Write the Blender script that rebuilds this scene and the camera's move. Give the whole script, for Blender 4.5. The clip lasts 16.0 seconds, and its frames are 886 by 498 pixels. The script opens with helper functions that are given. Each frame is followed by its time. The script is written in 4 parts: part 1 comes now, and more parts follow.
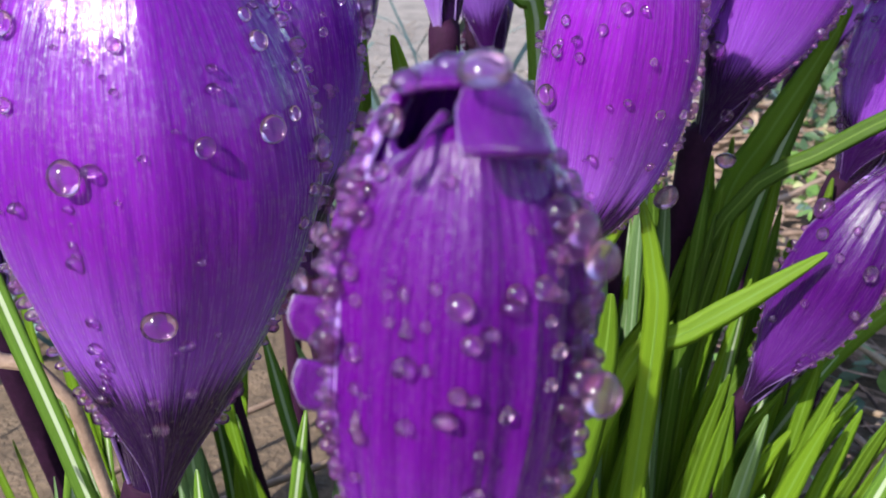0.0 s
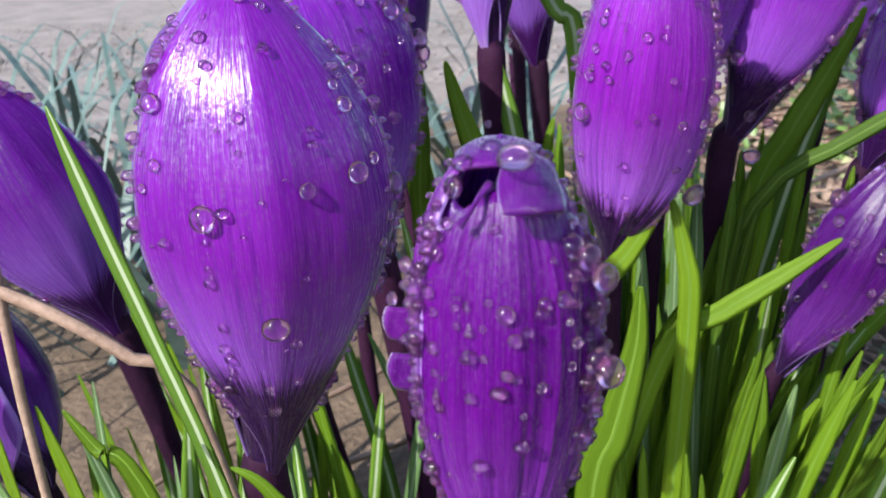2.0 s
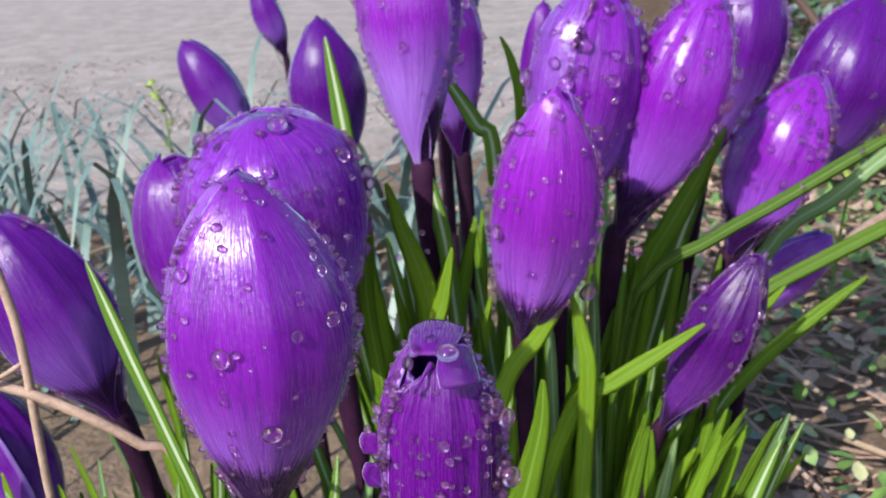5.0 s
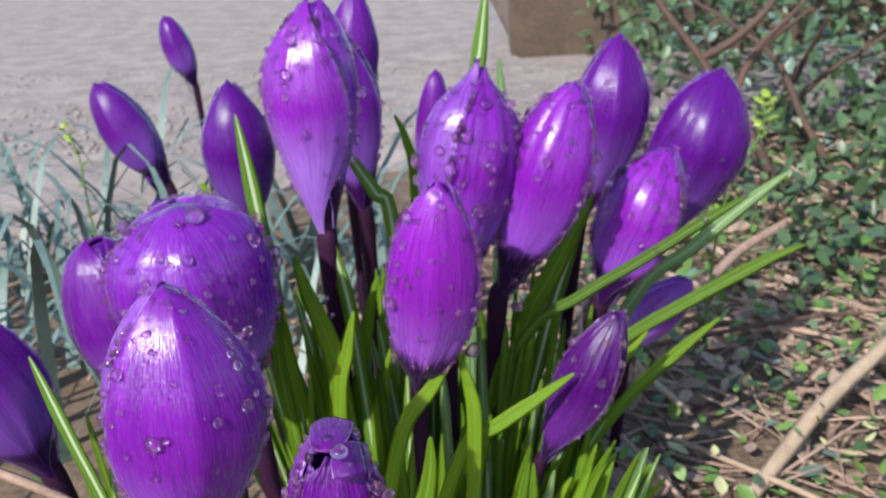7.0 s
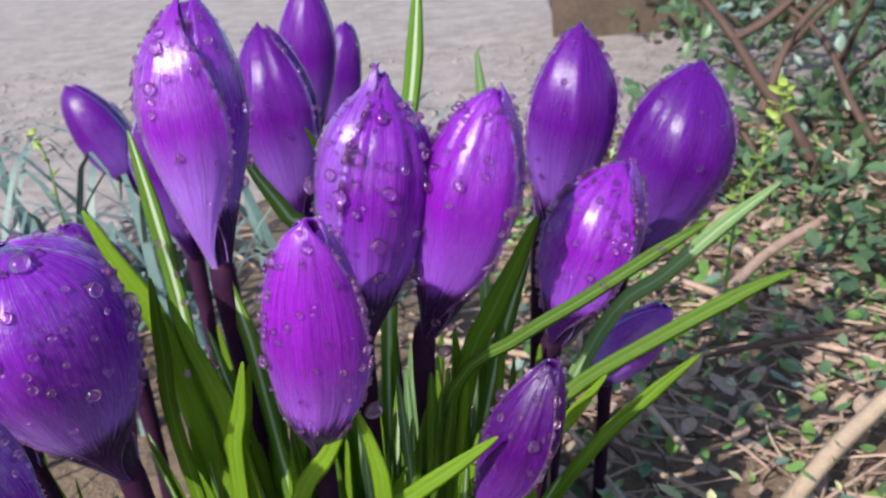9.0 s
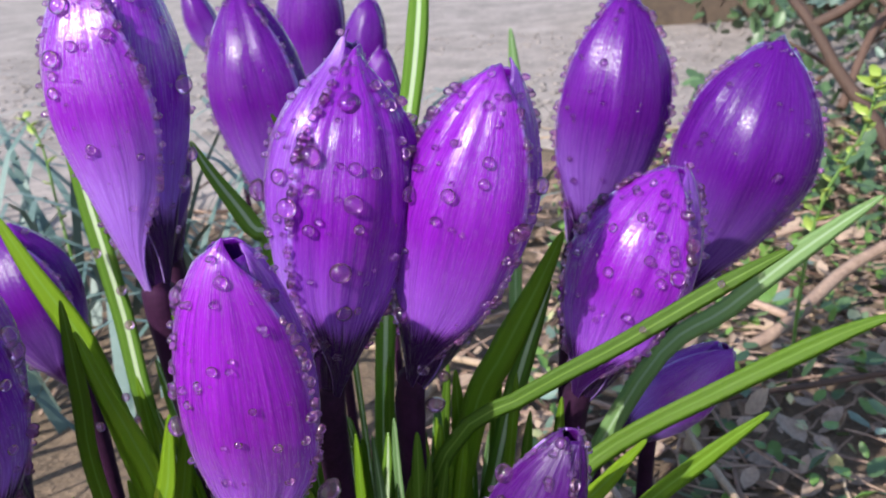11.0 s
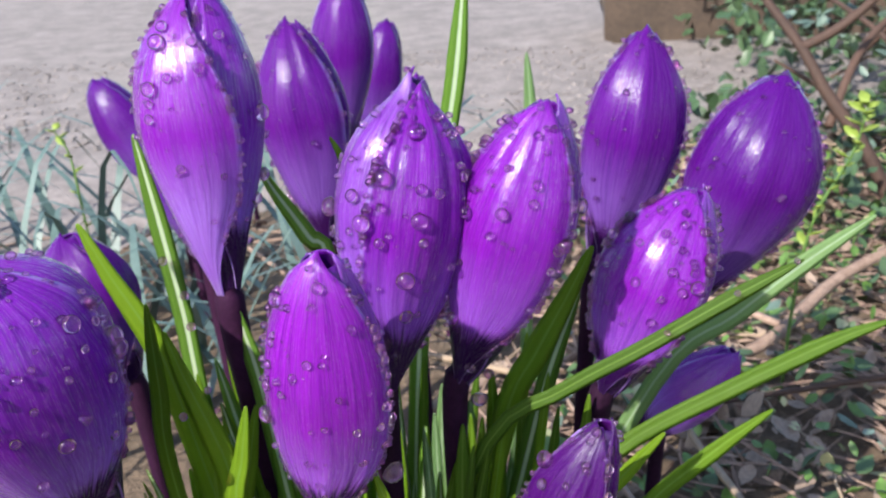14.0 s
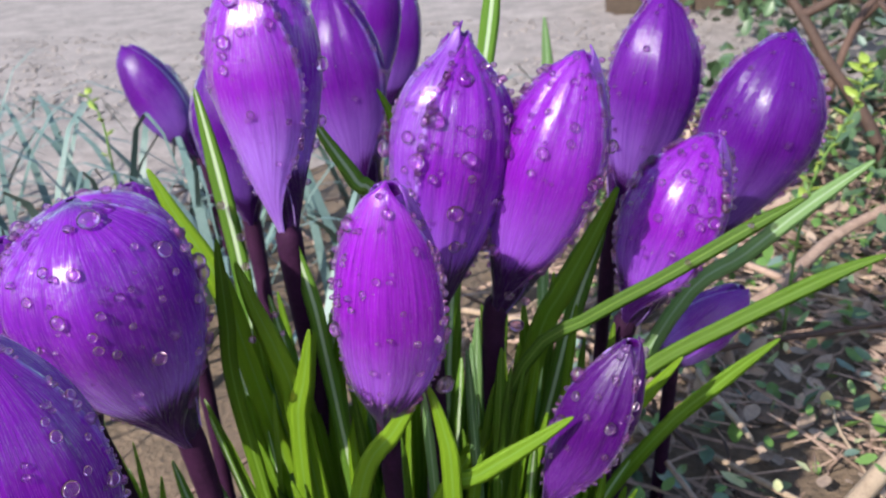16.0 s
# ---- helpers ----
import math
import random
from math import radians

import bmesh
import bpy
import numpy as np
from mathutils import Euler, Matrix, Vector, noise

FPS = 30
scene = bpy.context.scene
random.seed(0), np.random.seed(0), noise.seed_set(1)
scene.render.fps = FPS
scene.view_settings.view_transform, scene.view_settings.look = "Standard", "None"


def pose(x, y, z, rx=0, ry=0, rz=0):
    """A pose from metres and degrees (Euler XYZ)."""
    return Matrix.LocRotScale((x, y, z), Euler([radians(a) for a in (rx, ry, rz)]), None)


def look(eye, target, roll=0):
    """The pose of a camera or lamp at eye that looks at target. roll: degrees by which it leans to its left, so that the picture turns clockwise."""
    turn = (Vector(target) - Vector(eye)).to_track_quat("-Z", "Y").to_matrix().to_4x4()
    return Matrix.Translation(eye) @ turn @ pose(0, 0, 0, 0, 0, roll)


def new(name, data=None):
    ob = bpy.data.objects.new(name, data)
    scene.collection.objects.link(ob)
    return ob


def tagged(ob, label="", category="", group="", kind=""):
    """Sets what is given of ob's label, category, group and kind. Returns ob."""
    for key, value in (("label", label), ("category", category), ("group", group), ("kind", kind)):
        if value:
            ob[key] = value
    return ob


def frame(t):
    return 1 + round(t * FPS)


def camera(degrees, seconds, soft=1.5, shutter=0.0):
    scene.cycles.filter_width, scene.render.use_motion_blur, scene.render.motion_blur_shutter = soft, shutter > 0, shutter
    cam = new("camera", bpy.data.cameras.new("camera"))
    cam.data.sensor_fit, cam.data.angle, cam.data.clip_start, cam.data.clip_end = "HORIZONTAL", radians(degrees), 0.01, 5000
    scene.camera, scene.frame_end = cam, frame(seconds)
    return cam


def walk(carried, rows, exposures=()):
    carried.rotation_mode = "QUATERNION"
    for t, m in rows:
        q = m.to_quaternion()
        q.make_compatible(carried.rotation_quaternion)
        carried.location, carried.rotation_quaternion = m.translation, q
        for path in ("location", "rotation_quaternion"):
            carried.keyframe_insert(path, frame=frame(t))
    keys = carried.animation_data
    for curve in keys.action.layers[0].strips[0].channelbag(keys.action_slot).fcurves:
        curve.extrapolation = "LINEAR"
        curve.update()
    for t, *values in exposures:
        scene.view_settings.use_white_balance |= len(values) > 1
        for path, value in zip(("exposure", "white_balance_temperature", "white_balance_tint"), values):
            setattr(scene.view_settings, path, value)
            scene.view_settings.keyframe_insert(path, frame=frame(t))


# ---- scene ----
cam = camera(50.0, 16.0)
# seconds, eye and aim in centimetres, roll in degrees
PATH = [
    (0.0, (1.298, -1.265, 11.783), (-0.167, 8.029, 8.396), -0.00),
    (0.5, (1.328, -1.600, 11.957), (-0.362, 7.621, 8.477), -1.03),
    (1.0, (1.435, -1.942, 12.159), (-0.331, 7.243, 8.623), -2.03),
    (1.5, (1.530, -2.373, 12.412), (-0.398, 6.797, 8.920), -2.83),
    (2.0, (1.584, -2.735, 12.586), (-0.470, 6.391, 9.052), -3.57),
    (2.5, (1.711, -3.443, 12.954), (-0.330, 5.652, 9.332), -3.93),
    (3.0, (1.814, -3.821, 13.264), (-0.130, 5.324, 9.716), -3.83),
    (3.5, (1.851, -4.175, 13.520), (0.030, 5.026, 10.052), -3.79),
    (4.0, (1.913, -4.555, 13.971), (0.240, 4.707, 10.595), -3.58),
    (4.2, (1.985, -4.673, 14.192), (0.327, 4.588, 10.801), -3.87),
    (6.3, (1.899, -6.763, 16.127), (1.336, 2.651, 12.802), -1.77),
    (6.5, (2.026, -7.026, 16.475), (1.517, 2.386, 13.136), -2.23),
    (7.0, (2.562, -6.826, 16.827), (2.123, 2.556, 13.393), -2.39),
    (7.5, (3.387, -6.472, 16.685), (2.940, 2.869, 13.142), -2.97),
    (8.0, (3.970, -5.804, 16.436), (3.341, 3.518, 12.873), -3.42),
    (8.5, (4.977, -4.723, 16.682), (4.070, 4.574, 13.114), -4.17),
    (11.0, (5.848, 0.595, 15.507), (4.078, 9.750, 11.895), -4.51),
    (11.5, (5.873, 0.715, 15.662), (4.086, 9.863, 12.040), -4.28),
    (12.0, (5.681, 0.792, 15.520), (3.895, 9.939, 11.895), -3.99),
    (12.5, (5.399, 0.998, 15.406), (3.655, 10.149, 11.770), -4.15),
    (13.0, (5.332, -0.198, 15.895), (3.724, 9.015, 12.356), -3.92),
    (13.5, (5.169, -0.656, 16.023), (3.592, 8.576, 12.518), -3.56),
    (14.0, (5.153, -1.059, 16.212), (3.559, 8.156, 12.669), -3.62),
    (14.5, (5.157, -1.612, 16.270), (3.567, 7.590, 12.695), -3.65),
    (15.0, (5.037, -2.005, 16.252), (3.449, 7.176, 12.620), -3.84),
    (15.5, (4.854, -2.333, 16.105), (3.283, 6.828, 12.418), -3.82),
    (16.0, (4.621, -2.896, 16.238), (3.066, 6.230, 12.456), -3.76),
]
walk(cam, [(t, look(Vector(eye) * 0.01, Vector(aim) * 0.01, roll)) for t, eye, aim, roll in PATH],
     exposures=[(0.0, 1.02), (4.2, 1.0), (6.5, 0.86), (8.5, 0.92), (11.0, 1.04), (16.0, 1.06)])

# depth of field of a phone held close, focused at about a hand's width
cam.data.dof.use_dof = True
cam.data.dof.focus_distance = 0.088
cam.data.dof.aperture_fstop = 95.0

# ---- light ----
SUN_DIR = Vector((-0.38, -0.69, 0.62)).normalized()
world = bpy.data.worlds.new("sky")
scene.world = world
world.use_nodes = True
wn = world.node_tree.nodes
sky = wn.new("ShaderNodeTexSky")
sky.sky_type = "NISHITA"
sky.sun_disc = False
sky.sun_elevation = math.asin(SUN_DIR.z)
sky.sun_rotation = math.atan2(SUN_DIR.x, SUN_DIR.y)
wn["Background"].inputs["Strength"].default_value = 0.15
world.node_tree.links.new(sky.outputs["Color"], wn["Background"].inputs["Color"])
sun = new("sun", bpy.data.lights.new("sun", "SUN"))
sun.data.energy, sun.data.angle, sun.data.color = 4.3, radians(0.6), (1.0, 0.95, 0.88)
sun.matrix_world = look(SUN_DIR, (0, 0, 0))

CM = 0.01
rng = random.Random(7)


# ---- materials ----
def material(name):
    m = bpy.data.materials.new(name)
    m.use_nodes = True
    n, l = m.node_tree.nodes, m.node_tree.links
    return m, n, l, n["Principled BSDF"], n["Material Output"]


def ramp(n, stops):
    r = n.new("ShaderNodeValToRGB")
    e = r.color_ramp.elements
    while len(e) < len(stops):
        e.new(0.5)
    for k, (at, c) in zip(e, stops):
        k.position, k.color = at, (*c, 1) if len(c) == 3 else c
    return r


def maths(n, l, op, a, b=None):
    q = n.new("ShaderNodeMath")
    q.operation = op
    for k, v in enumerate((a, b)):
        if v is None:
            continue
        if isinstance(v, (int, float)):
            q.inputs[k].default_value = v
        else:
            l.new(v, q.inputs[k])
    return q.outputs[0]


def texture_noise(n, l, vector, scale, detail=3.0, rough=0.55):
    t = n.new("ShaderNodeTexNoise")
    t.inputs["Scale"].default_value = scale
    t.inputs["Detail"].default_value = detail
    t.inputs["Roughness"].default_value = rough
    if vector is not None:
        l.new(vector, t.inputs["Vector"])
    return t.outputs["Fac"]


def stretched(n, l, vector, sx, sy, sz=1.0):
    m = n.new("ShaderNodeMapping")
    m.inputs["Scale"].default_value = (sx, sy, sz)
    l.new(vector, m.inputs["Vector"])
    return m.outputs["Vector"]


def bump(n, l, height, bsdf, strength, distance):
    b = n.new("ShaderNodeBump")
    b.inputs["Strength"].default_value = strength
    b.inputs["Distance"].default_value = distance
    l.new(height, b.inputs["Height"])
    l.new(b.outputs["Normal"], bsdf.inputs["Normal"])
    return b.outputs["Normal"]


def petal_material(name, top, low, dark, dark_to, relief=0.5, index=1.56):
    """Violet tepal: veins along its length, paler below and at its margin, a dark blotch at its foot, grainy wax over all."""
    m, n, l, p, out = material(name)
    uv = n.new("ShaderNodeUVMap").outputs["UV"]
    sep = n.new("ShaderNodeSeparateXYZ")
    l.new(uv, sep.inputs[0])
    info = n.new("ShaderNodeObjectInfo").outputs["Random"]
    shift = n.new("ShaderNodeVectorMath")
    shift.operation = "ADD"
    comb = n.new("ShaderNodeCombineXYZ")
    l.new(maths(n, l, "MULTIPLY", info, 40.0), comb.inputs[2])
    l.new(uv, shift.inputs[0])
    l.new(comb.outputs[0], shift.inputs[1])
    place = shift.outputs[0]
    vein = texture_noise(n, l, stretched(n, l, place, 26, 1.6), 2.0, 4.0, 0.6)
    line = texture_noise(n, l, stretched(n, l, place, 64, 1.4), 1.0, 3.0, 0.6)
    fine = texture_noise(n, l, stretched(n, l, place, 90, 7), 2.0, 2.0, 0.6)
    cloud = texture_noise(n, l, stretched(n, l, place, 3, 3), 1.0, 3.0, 0.5)
    grain = texture_noise(n, l, stretched(n, l, place, 62, 95), 1.0, 3.0, 0.75)
    off = maths(n, l, "ABSOLUTE", maths(n, l, "SUBTRACT", sep.outputs[0], 0.5))
    ragged = maths(n, l, "MULTIPLY", maths(n, l, "SUBTRACT", vein, 0.5), 0.20)
    along = maths(n, l, "ADD", maths(n, l, "SUBTRACT", sep.outputs[1], maths(n, l, "MULTIPLY", off, 0.10)), ragged)
    tone = ramp(n, [(0.0, dark), (dark_to - 0.02, dark), (dark_to + 0.04, low), (max(0.34, dark_to + 0.08), low), (0.56, top), (1.0, top)])
    l.new(along, tone.inputs[0])
    mix = n.new("ShaderNodeMix")
    mix.data_type, mix.blend_type = "RGBA", "MULTIPLY"
    mix.inputs[0].default_value = 1.0
    l.new(tone.outputs[0], mix.inputs[6])
    shade = ramp(n, [(0.34, (0.66, 0.56, 0.74)), (0.5, (1.0, 1.0, 1.0)), (0.66, (1.22, 1.5, 1.2))])
    l.new(maths(n, l, "ADD", maths(n, l, "MULTIPLY", vein, 0.7), maths(n, l, "MULTIPLY", cloud, 0.3)), shade.inputs[0])
    l.new(shade.outputs[0], mix.inputs[7])
    veins = n.new("ShaderNodeMix")
    veins.data_type, veins.blend_type = "RGBA", "MULTIPLY"
    mask = ramp(n, [(0.52, (0, 0, 0)), (0.66, (0.55, 0.55, 0.55))])
    l.new(line, mask.inputs[0])
    l.new(mask.outputs[0], veins.inputs[0])
    l.new(mix.outputs[2], veins.inputs[6])
    veins.inputs[7].default_value = (0.62, 0.5, 0.74, 1)
    rim = n.new("ShaderNodeMix")
    rim.data_type = "RGBA"
    edge = ramp(n, [(0.462, (0, 0, 0)), (0.490, (0.9, 0.9, 0.9))])
    l.new(off, edge.inputs[0])
    l.new(edge.outputs[0], rim.inputs[0])
    l.new(veins.outputs[2], rim.inputs[6])
    rim.inputs[7].default_value = (0.42, 0.24, 0.72, 1)
    own = n.new("ShaderNodeMix")
    own.data_type, own.blend_type = "RGBA", "MULTIPLY"
    own.inputs[0].default_value = 1.0
    hue = ramp(n, [(0.0, (0.76, 0.8, 0.84)), (1.0, (1.14, 1.3, 1.08))])
    l.new(info, hue.inputs[0])
    l.new(rim.outputs[2], own.inputs[6])
    l.new(hue.outputs[0], own.inputs[7])
    colour = own.outputs[2]
    l.new(colour, p.inputs["Base Color"])
    p.inputs["Roughness"].default_value = 0.7
    p.inputs["Specular IOR Level"].default_value = 0.0
    p.inputs["Sheen Weight"].default_value = 0.05
    p.inputs["Sheen Roughness"].default_value = 0.4
    p.inputs["Sheen Tint"].default_value = (0.7, 0.65, 1.0, 1)
    height = maths(n, l, "ADD", maths(n, l, "MULTIPLY", vein, 0.30), maths(n, l, "ADD", maths(n, l, "MULTIPLY", fine, 0.14), maths(n, l, "MULTIPLY", grain, 0.16)))
    normal = bump(n, l, height, p, relief, 0.0004)
    glow = n.new("ShaderNodeMix")
    glow.data_type, glow.blend_type = "RGBA", "MULTIPLY"
    glow.inputs[0].default_value = 1.0
    l.new(colour, glow.inputs[6])
    glow.inputs[7].default_value = (1.7, 1.1, 1.45, 1)
    tr = n.new("ShaderNodeBsdfTranslucent")
    l.new(glow.outputs[2], tr.inputs["Color"])
    l.new(normal, tr.inputs["Normal"])
    ms = n.new("ShaderNodeMixShader")
    ms.inputs[0].default_value = 0.45
    l.new(p.outputs[0], ms.inputs[1])
    l.new(tr.outputs[0], ms.inputs[2])
    wax = n.new("ShaderNodeBsdfGlossy")
    rough = ramp(n, [(0.3, (0.20,) * 3), (0.7, (0.33,) * 3)])
    l.new(fine, rough.inputs[0])
    l.new(rough.outputs[0], wax.inputs["Roughness"])
    l.new(normal, wax.inputs["Normal"])
    fres = n.new("ShaderNodeFresnel")
    fres.inputs["IOR"].default_value = index
    top_coat = n.new("ShaderNodeMixShader")
    speck = ramp(n, [(0.36, (0.10,) * 3), (0.50, (0.75,) * 3), (0.64, (2.6,) * 3)])
    l.new(maths(n, l, "ADD", maths(n, l, "MULTIPLY", grain, 0.62), maths(n, l, "MULTIPLY", fine, 0.38)), speck.inputs[0])
    l.new(maths(n, l, "MULTIPLY", fres.outputs[0], speck.outputs[0]), top_coat.inputs[0])
    l.new(ms.outputs[0], top_coat.inputs[1])
    l.new(wax.outputs[0], top_coat.inputs[2])
    l.new(top_coat.outputs[0], out.inputs["Surface"])
    return m


PETAL = petal_material("violet_petal", (0.26, 0.012, 0.455), (0.35, 0.09, 0.64), (0.040, 0.004, 0.085), 0.25)
PETAL_BLOTCHED = petal_material("dark_footed_petal", (0.26, 0.012, 0.455), (0.35, 0.09, 0.64), (0.040, 0.004, 0.085), 0.29)
# copy of PETAL with the lilac paleness of grazing light in its colour
PETAL_GRAZED = petal_material("grazing_light_petal", (0.235, 0.045, 0.46), (0.33, 0.13, 0.62), (0.040, 0.004, 0.085), 0.28)
PETAL_PALE = petal_material("pale_violet_petal", (0.20, 0.016, 0.41), (0.34, 0.14, 0.66), (0.040, 0.004, 0.085), 0.26)
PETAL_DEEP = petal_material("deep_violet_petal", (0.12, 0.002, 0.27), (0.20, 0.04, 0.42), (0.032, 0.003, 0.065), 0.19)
PETAL_FAR = petal_material("soft_violet_petal", (0.122, 0.007, 0.26), (0.205, 0.07, 0.42), (0.045, 0.005, 0.09), 0.19, 0.5, 1.33)
PETAL_RIDGED = petal_material("ridged_violet_petal", (0.135, 0.0018, 0.26), (0.19, 0.018, 0.36), (0.13, 0.010, 0.25), 0.05, 0.75, 1.47)
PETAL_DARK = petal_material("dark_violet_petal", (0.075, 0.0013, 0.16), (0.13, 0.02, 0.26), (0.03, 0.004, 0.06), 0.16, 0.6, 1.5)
PETAL_CLEAR = petal_material("pale_footed_petal", (0.27, 0.014, 0.47), (0.43, 0.18, 0.72), (0.50, 0.30, 0.74), 0.06)


def leaf_material(name, body, rib, rib_width):
    m, n, l, p, out = material(name)
    uv = n.new("ShaderNodeUVMap").outputs["UV"]
    sep = n.new("ShaderNodeSeparateXYZ")
    l.new(uv, sep.inputs[0])
    off = maths(n, l, "ABSOLUTE", maths(n, l, "SUBTRACT", sep.outputs[0], 0.5))
    streak = texture_noise(n, l, stretched(n, l, uv, 30, 2), 2.0, 3.0)
    info = n.new("ShaderNodeObjectInfo").outputs["Random"]
    tone = ramp(n, [(0.25, tuple(c * 0.62 for c in body)), (0.5, body), (0.8, (body[0] * 1.5, body[1] * 1.25, body[2] * 1.1))])
    l.new(maths(n, l, "ADD", maths(n, l, "MULTIPLY", streak, 0.6), maths(n, l, "MULTIPLY", info, 0.35)), tone.inputs[0])
    mask = ramp(n, [(rib_width, (1, 1, 1)), (rib_width + 0.05, (0, 0, 0))])
    l.new(maths(n, l, "ADD", off, maths(n, l, "MULTIPLY", streak, 0.02)), mask.inputs[0])
    mix = n.new("ShaderNodeMix")
    mix.data_type = "RGBA"
    l.new(mask.outputs[0], mix.inputs[0])
    l.new(tone.outputs[0], mix.inputs[6])
    mix.inputs[7].default_value = (*rib, 1)
    l.new(mix.outputs[2], p.inputs["Base Color"])
    p.inputs["Roughness"].default_value = 0.42
    p.inputs["Specular IOR Level"].default_value = 0.32
    normal = bump(n, l, streak, p, 0.35, 0.0004)
    tr = n.new("ShaderNodeBsdfTranslucent")
    l.new(mix.outputs[2], tr.inputs["Color"])
    l.new(normal, tr.inputs["Normal"])
    ms = n.new("ShaderNodeMixShader")
    ms.inputs[0].default_value = 0.55
    l.new(p.outputs[0], ms.inputs[1])
    l.new(tr.outputs[0], ms.inputs[2])
    l.new(ms.outputs[0], out.inputs["Surface"])
    return m


LEAF = leaf_material("fresh_green_blade", (0.175, 0.325, 0.02), (0.22, 0.38, 0.055), 0.03)
LEAF_DEEP = leaf_material("deep_green_blade", (0.105, 0.215, 0.02), (0.17, 0.30, 0.05), 0.03)
LEAF_RIB = leaf_material("white_ribbed_blade", (0.16, 0.32, 0.045), (0.58, 0.68, 0.48), 0.09)
LEAF_BLUE = leaf_material("bluish_blade", (0.20, 0.35, 0.14), (0.40, 0.54, 0.34), 0.05)


def plain_material(name, dark, light, scale, rough=0.8, bump_depth=0.002, detail=6.0):
    m, n, l, p, out = material(name)
    at = n.new("ShaderNodeNewGeometry").outputs["Position"]
    a = texture_noise(n, l, at, scale, detail, 0.65)
    b = texture_noise(n, l, at, scale * 7, 3.0, 0.6)
    h = maths(n, l, "ADD", maths(n, l, "MULTIPLY", a, 0.6), maths(n, l, "MULTIPLY", b, 0.4))
    info = n.new("ShaderNodeObjectInfo").outputs["Random"]
    isle = n.new("ShaderNodeNewGeometry").outputs["Random Per Island"]
    k = maths(n, l, "ADD", h, maths(n, l, "MULTIPLY", maths(n, l, "SUBTRACT", maths(n, l, "ADD", info, isle), 1.0), 0.22))
    r = ramp(n, [(0.3, dark), (0.7, light)])
    l.new(k, r.inputs[0])
    l.new(r.outputs[0], p.inputs["Base Color"])
    p.inputs["Roughness"].default_value = rough
    bump(n, l, h, p, 0.6, bump_depth)
    return m


SOIL = plain_material("damp_soil_litter", (0.050, 0.034, 0.022), (0.19, 0.132, 0.088), 60, 0.9, 0.006)
GRAVEL = plain_material("pale_gravel", (0.095, 0.080, 0.074), (0.30, 0.258, 0.243), 32, 0.9, 0.0008)
PEBBLE = plain_material("pebble", (0.13, 0.112, 0.105), (0.30, 0.262, 0.248), 120, 0.8, 0.001)
TWIG = plain_material("dry_twig", (0.16, 0.10, 0.074), (0.37, 0.26, 0.20), 150, 0.75, 0.0006)
TWIG_PALE = plain_material("bleached_twig", (0.18, 0.125, 0.085), (0.36, 0.27, 0.19), 150, 0.75, 0.0006)
BARK = plain_material("reddish_bark", (0.034, 0.018, 0.013), (0.08, 0.043, 0.03), 110, 0.8, 0.001)
TIMBER = plain_material("weathered_timber", (0.035, 0.024, 0.017), (0.09, 0.06, 0.042), 30, 0.85, 0.002)
DEAD = plain_material("dead_leaf", (0.14, 0.10, 0.078), (0.38, 0.285, 0.22), 130, 0.7, 0.0006)
GREENS = plain_material("small_green_leaf", (0.030, 0.058, 0.026), (0.075, 0.135, 0.055), 90, 0.45, 0.0005)
BLUEGREENS = plain_material("grey_green_leaf", (0.08, 0.125, 0.10), (0.17, 0.24, 0.205), 90, 0.5, 0.0005)
LIME = plain_material("lime_shoot_leaf", (0.12, 0.18, 0.025), (0.24, 0.31, 0.055), 90, 0.45, 0.0004)
FRESH = plain_material("fresh_small_leaf", (0.05, 0.11, 0.02), (0.13, 0.23, 0.05), 90, 0.45, 0.0005)
PALE = plain_material("faded_yellowish_leaf", (0.20, 0.22, 0.09), (0.36, 0.36, 0.20), 90, 0.55, 0.0005)
TUFT = plain_material("grey_green_grass", (0.065, 0.11, 0.10), (0.125, 0.185, 0.17), 60, 0.5, 0.0005)
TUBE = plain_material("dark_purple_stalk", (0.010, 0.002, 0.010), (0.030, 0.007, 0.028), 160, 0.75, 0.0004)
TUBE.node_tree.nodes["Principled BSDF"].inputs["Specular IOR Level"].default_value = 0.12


def water_material():
    m, n, l, p, out = material("pink_lit_water")
    n.remove(p)
    r = n.new("ShaderNodeBsdfRefraction")
    r.inputs["IOR"].default_value = 1.33
    r.inputs["Roughness"].default_value = 0.0
    t = n.new("ShaderNodeBsdfTransparent")
    # pink tint: the petals' reflected light put into the water's colour
    t.inputs["Color"].default_value = (1.0, 0.80, 1.0, 1)
    r.inputs["Color"].default_value = (1.0, 0.80, 1.0, 1)
    body = n.new("ShaderNodeMixShader")
    body.inputs[0].default_value = 0.16
    l.new(t.outputs[0], body.inputs[1])
    l.new(r.outputs[0], body.inputs[2])
    shine = n.new("ShaderNodeBsdfGlossy")
    shine.inputs["Roughness"].default_value = 0.12
    fres = n.new("ShaderNodeFresnel")
    fres.inputs["IOR"].default_value = 1.42
    # pink translucent share stands in for sunlight the drop focuses on the petal
    pink_glow = n.new("ShaderNodeBsdfTranslucent")
    pink_glow.inputs["Color"].default_value = (1.0, 0.6, 1.0, 1)
    lens = n.new("ShaderNodeMixShader")
    lens.inputs[0].default_value = 0.13
    l.new(body.outputs[0], lens.inputs[1])
    l.new(pink_glow.outputs[0], lens.inputs[2])
    ms = n.new("ShaderNodeMixShader")
    l.new(fres.outputs[0], ms.inputs[0])
    l.new(lens.outputs[0], ms.inputs[1])
    l.new(shine.outputs[0], ms.inputs[2])
    l.new(ms.outputs[0], out.inputs["Surface"])
    return m


WATER = water_material()


